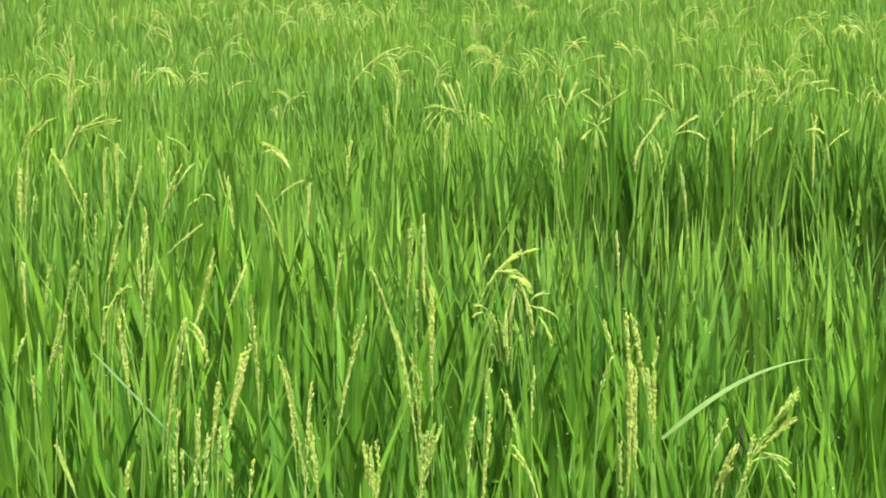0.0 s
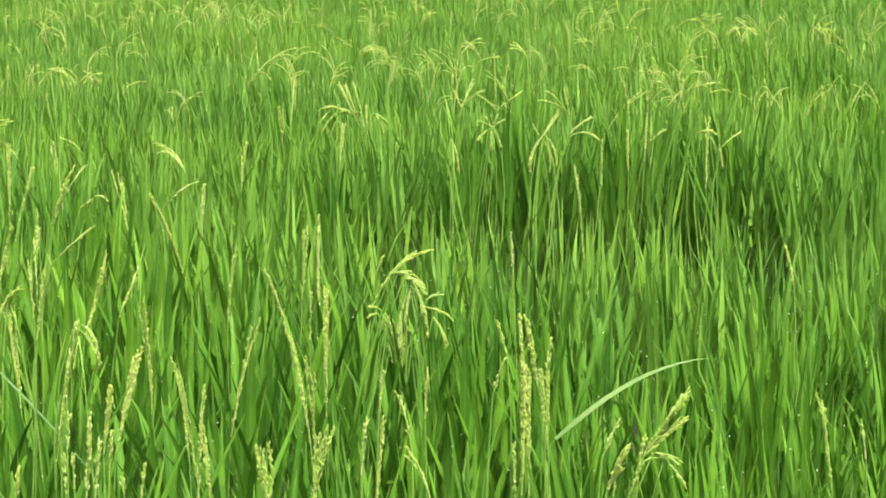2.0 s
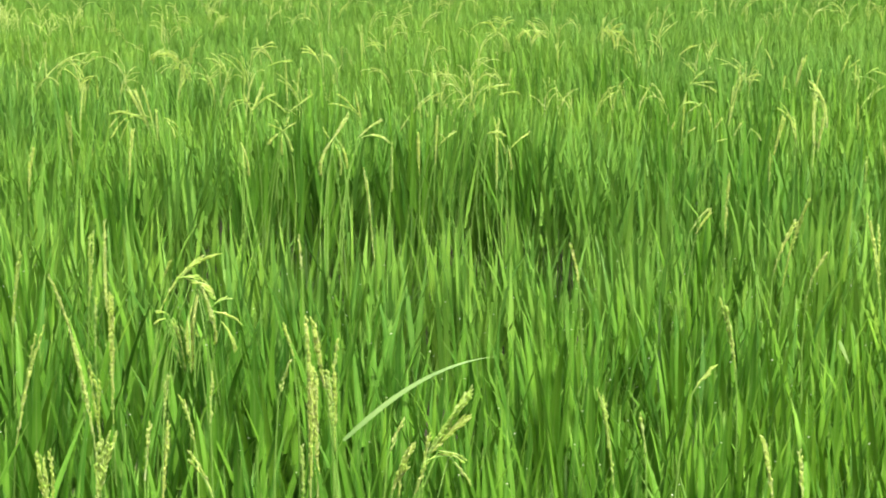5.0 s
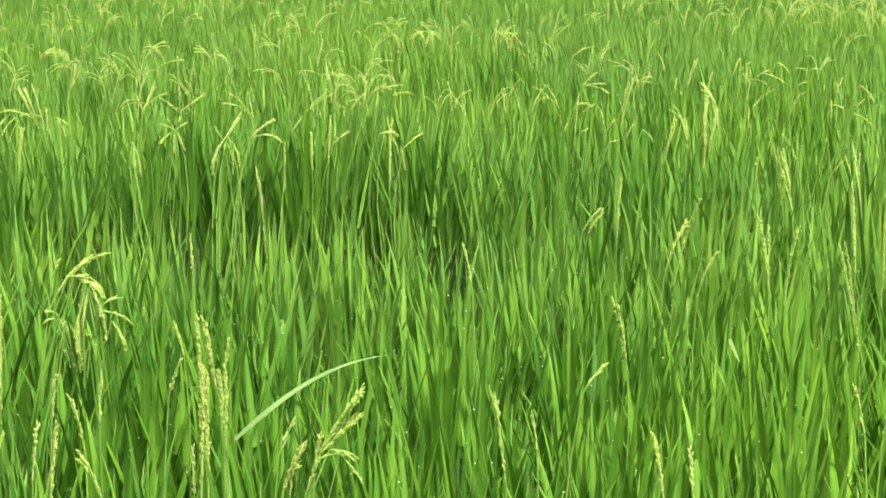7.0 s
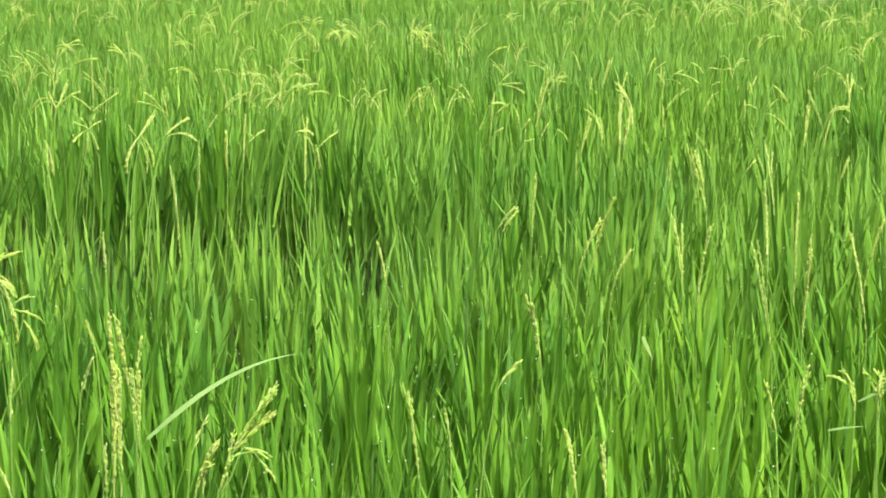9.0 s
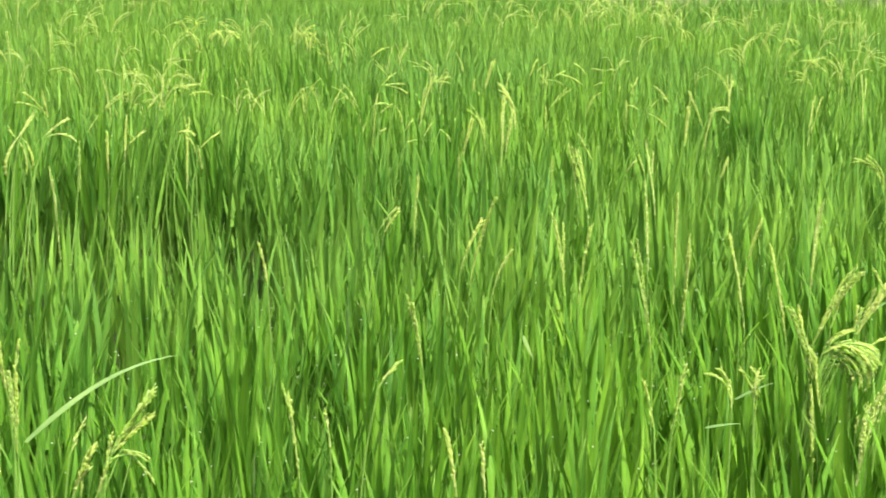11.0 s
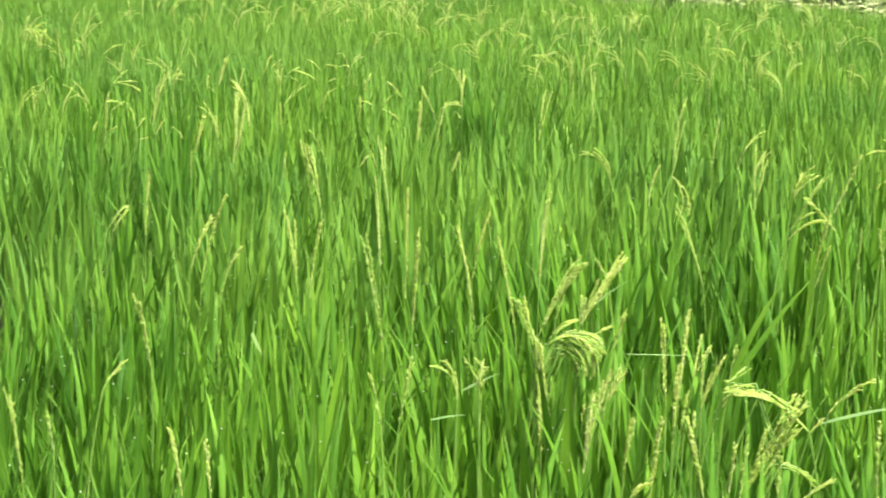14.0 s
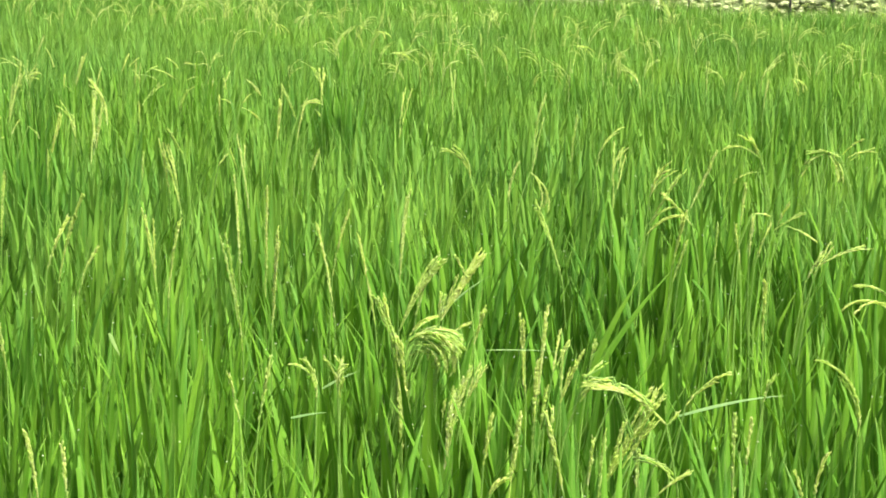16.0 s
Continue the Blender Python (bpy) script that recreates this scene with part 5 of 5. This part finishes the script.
def rice_mass(name, where, count, rows_per_leaf, wide, label, seed, uneven=0.045, patchy=0.08, heights=(0.945, 0.92, 0.87), loose=0.78):
    rng = random.Random(seed)
    sets = [tillers(rng, count, leaves=3, loose=loose, uneven=uneven, heights=heights) for _ in range(24)]
    all_rows, stems = [], []
    for x, y, turn, pick in where:
        r, st = sets[int(pick * 24) % 24]
        r = r.copy()
        up = (0.92 + rise(x, y) + patchy * (pick * 7 % 1 - 0.5)) / 0.95
        c, s = math.cos(turn), math.sin(turn)
        bx, by = r[:, 0].copy(), r[:, 1].copy()
        r[:, 0], r[:, 1], r[:, 2] = x + bx * c - by * s, y + bx * s + by * c, r[:, 2] * up
        r[:, 3] += turn
        r[:, 6] *= up
        r[:, 7] *= wide
        all_rows.append(r)
        for a, b in st[:5]:
            d = b - a
            out = math.hypot(d[0], d[1])
            stems.append((x + a[0] * c - a[1] * s, y + a[0] * s + a[1] * c, 0.0, math.atan2(d[1], d[0]) + turn, math.atan2(out, d[2]), 0.0, 0.78 * up, 0.013, 0.3))
    rows = np.concatenate(all_rows)
    v, f, uv = blades(*split_rows(rows), rows=rows_per_leaf)
    v2, f2, uv2 = blades(*split_rows(np.array(stems)), rows=3)
    f = f + [tuple(i + len(v) for i in q) for q in f2]
    v, uv = np.concatenate([v, v2]), np.concatenate([uv, uv2])
    return tagged(new(name, mesh(name, v, f, FIELD_LEAF, uv)), label, "rice", kind="stuff")


def middle_stretch(x, y):
    return -0.42 * y - 1.2 < x < 1.0 * y + 1.6 and math.hypot(x, y) < 15.2


BESIDE = [h for h in REST if not middle_stretch(h[0], h[1])]
REST = [h for h in REST if middle_stretch(h[0], h[1])]
rice_mass("side_rice_field", BESIDE, 6, 4, 1.1, "dense green rice plants along the sides and the far end of the field", 23)
rice_mass("rice_field", [h for h in REST if h[1] < 6.2], 13, 5, 0.92, "dense green rice plants across the middle of the field", 21, 0.055, 0.11, (0.945, 0.895, 0.81), 0.88)
rice_mass("middle_rice_field", [h for h in REST if 6.2 <= h[1] < 8.5], 17, 5, 0.74, "dense green rice plants beyond the middle of the field", 26, 0.045, 0.08, (0.945, 0.915, 0.86), 1.0)
rice_mass("far_rice_field", [h for h in REST if h[1] >= 8.5], 22, 4, 0.6, "dense green rice plants in the far part of the field", 22, 0.024, 0.04, (0.945, 0.935, 0.92), 1.1)


def scattered_ears(name, count, seed):
    """Ears over the far field, too many and small to pick apart."""
    rng = random.Random(seed)
    gv, gf, n = [], [], 0
    spots = [h for h in REST if h[1] > 7.5]
    got = 0
    while got < count:
        x, y, turn, pick = rng.choice(spots)
        x, y = x + rng.uniform(-0.08, 0.08), y + rng.uniform(-0.08, 0.08)
        if 0.5 + 0.9 * noise.noise((x * 0.45, y * 0.45, 5.0)) < rng.random():
            continue
        got += 1
        bent = rng.random() < 0.6
        droop = rng.uniform(1.2, 2.4) if bent else rng.uniform(0.0, 0.3)
        length = rng.uniform(0.14, 0.22)
        top = 0.95 + rise(x, y) + rng.uniform(-0.06, 0.05) - (0.1 if bent else 0.14)
        axis, lines, grains, ways, sizes = panicle_shape(rng, (x, y, top), rng.uniform(0, 6.283), rng.uniform(0, 0.3), droop, length, 0.25 if bent else 0.12, 0.62)
        v, f = spikelets(grains, ways, sizes * 1.05, False)
        gv.append(v)
        gf += [tuple(i + n for i in q) for q in f]
        n += len(v)
        v, f = tube(np.concatenate([[axis[0] - (0, 0, 0.3)], axis[::3]]), np.full(len(axis[::3]) + 1, 0.0014), 3)
        gv.append(v)
        gf += [tuple(i + n for i in q) for q in f]
        n += len(v)
    return tagged(new(name, mesh(name, np.concatenate(gv), gf, GRAIN)), "pale yellow-green rice ears over the far field", "rice", kind="stuff")


scattered_ears("far_rice_ear_mass", 900, 31)


# ---- dew on the leaf tips ----
def dew_drops():
    m, nt = graph("dew")
    front = node(nt, "BsdfPrincipled", Roughness=0.3, IOR=1.33)
    # the drops' bright glint is put into this pale, mostly opaque colour
    front.inputs["Base Color"].default_value = (0.8, 0.88, 0.62, 1)
    front.inputs["Transmission Weight"].default_value = 0.2
    nt.links.new(front.outputs[0], node(nt, "OutputMaterial").inputs[0])
    bm = bmesh.new()
    bmesh.ops.create_icosphere(bm, subdivisions=1, radius=1.0)
    ball = np.array([q.co for q in bm.verts])
    tri = np.array([[q.index for q in p.verts] for p in bm.faces])
    bm.free()
    rng = random.Random(8)
    v, f = [], []
    for n, p in enumerate(DEW):
        r = rng.uniform(0.0008, 0.0014)
        v.append(np.array(p) + (rng.uniform(-0.002, 0.002), rng.uniform(-0.003, 0.001), -rng.uniform(0.001, 0.02)) + ball * r)
        f += (tri + n * len(ball)).tolist()
    return tagged(new("dew", mesh("dew", np.concatenate(v), f, m)), "tiny dew drops on the rice leaf tips, their glint painted pale", "dew", kind="stuff")


dew_drops()


# ---- the far bank's stones and stakes ----
def stone_mesh(seed):
    rng = random.Random(seed)
    bm = bmesh.new()
    bmesh.ops.create_icosphere(bm, subdivisions=1, radius=0.5)
    for q in bm.verts:
        q.co *= rng.uniform(0.8, 1.15)
        q.co.z = max(-0.32, min(0.34, q.co.z))
    me = bpy.data.meshes.new("stone")
    bm.to_mesh(me)
    bm.free()
    me.materials.append(STONE)
    return me


STONES = [stone_mesh(50 + i) for i in range(8)]
sr = random.Random(77)
along = np.array([(BANK[0][0] * 0.2 + BANK[1][0] * 0.8, BANK[0][1] * 0.2 + BANK[1][1] * 0.8), *BANK[1:4]])
seg = np.concatenate([[0], np.cumsum(np.linalg.norm(np.diff(along, axis=0), axis=1))])
for i in range(300):
    a = sr.uniform(0, seg[-1])
    x, y = np.interp(a, seg, along[:, 0]), np.interp(a, seg, along[:, 1])
    k = min(int(np.searchsorted(seg, a)) or 1, len(along) - 1)
    d = along[k] - along[k - 1]
    d = d / np.linalg.norm(d)
    inward = np.array([-d[1], d[0]])
    u = sr.uniform(0.4, 0.54)
    h = bank_height(x + inward[0] * u, y + inward[1] * u, u)
    ob = new("stone", STONES[i % 8])
    ob.parent = far_bank
    size = sr.uniform(0.035, 0.085)
    ob.matrix_basis = Matrix.Translation((x + inward[0] * u, y + inward[1] * u, h + 0.008)) @ Euler((sr.uniform(-0.3, 0.3), sr.uniform(-0.3, 0.3), sr.uniform(0, 6.28))).to_matrix().to_4x4() @ Matrix.Diagonal((size * 1.5, size, size * 0.6, 1))


def bank_gravel():
    """Pale clods and chips all over the bank, too many to count."""
    rng = random.Random(29)
    bm = bmesh.new()
    bmesh.ops.create_icosphere(bm, subdivisions=1, radius=0.5)
    ball = np.array([q.co for q in bm.verts])
    tri = np.array([[q.index for q in p.verts] for p in bm.faces])
    bm.free()
    v, f, n = [], [], 0
    for i in range(5000):
        a = rng.uniform(0, seg[-1])
        x, y = np.interp(a, seg, along[:, 0]), np.interp(a, seg, along[:, 1])
        k = min(int(np.searchsorted(seg, a)) or 1, len(along) - 1)
        d = (along[k] - along[k - 1]) / np.linalg.norm(along[k] - along[k - 1])
        u = rng.uniform(0.38, 0.56)
        px, py = x - d[1] * u, y + d[0] * u
        if noise.noise((px * 2.2, py * 2.2, 8.0)) < rng.uniform(-0.75, 0.1):
            continue
        size = rng.uniform(0.02, 0.065)
        turn = Euler((rng.uniform(-0.4, 0.4), rng.uniform(-0.4, 0.4), rng.uniform(0, 6.28))).to_matrix()
        shape = ball * (size * rng.uniform(1.0, 1.9), size, size * rng.uniform(0.45, 0.8))
        shape = shape * (1 + 0.18 * np.array([[rng.uniform(-1, 1)] for _ in ball]))
        v.append(shape @ np.array(turn).T + (px, py, bank_height(px, py, u) + 0.1 * size))
        f += (tri + n).tolist()
        n += len(ball)
    return tagged(new("bank_gravel", mesh("bank_gravel", np.concatenate(v), f, GRAVEL, smooth=False)), "pale cream and yellow-green clods strewn over the bank", "gravel", kind="stuff")


bank_gravel()


def dry_grass():
    """Short straw-coloured weeds between the stones of the bank."""
    rng = random.Random(14)
    rows = []
    for i in range(2200):
        a = rng.uniform(0, seg[-1])
        x, y = np.interp(a, seg, along[:, 0]), np.interp(a, seg, along[:, 1])
        k = min(int(np.searchsorted(seg, a)) or 1, len(along) - 1)
        d = (along[k] - along[k - 1]) / np.linalg.norm(along[k] - along[k - 1])
        u = rng.uniform(0.2, 0.53)
        h = bank_height(x - d[1] * u, y + d[0] * u, u)
        if noise.noise((x * 1.6, y * 1.6, 3.0)) < rng.uniform(-0.35, 0.3):
            continue
        rows.append((x - d[1] * u, y + d[0] * u, h - 0.04, rng.uniform(0, 6.283), rng.uniform(0, 0.7), rng.uniform(0.3, 1.4), rng.uniform(0.06, 0.14), rng.uniform(0.004, 0.009), rng.uniform(-1, 1)))
    v, f, uv = blades(*split_rows(np.array(rows)), rows=4)
    return tagged(new("bank_grass", mesh("bank_grass", v, f, STRAW, uv)), "short dry yellow-green grass on the stony bank", "grass", kind="stuff")


dry_grass()


def stake(x, y, thick, seed, tilt):
    rng = random.Random(seed)
    zs = np.linspace(0.0, 2.3, 9)
    pts = [(x + tilt * z + rng.uniform(-0.006, 0.006), y + rng.uniform(-0.006, 0.006), z) for z in zs]
    v, f = tube(pts, [thick * (1.1 - 0.15 * i / 8) for i in range(9)], 7)
    f.append(tuple(range(len(v) - 7, len(v))))
    return tagged(new("fence_stake", mesh("fence_stake", v, f, WOOD)), "thin dark weathered wooden stake standing by the bank", "stake", group="stakes along the bank")


stake(8.59, 12.47, 0.011, 1, 0.03)
stake(9.16, 12.01, 0.010, 2, 0.0)
stake(9.37, 11.81, 0.016, 3, 0.02)
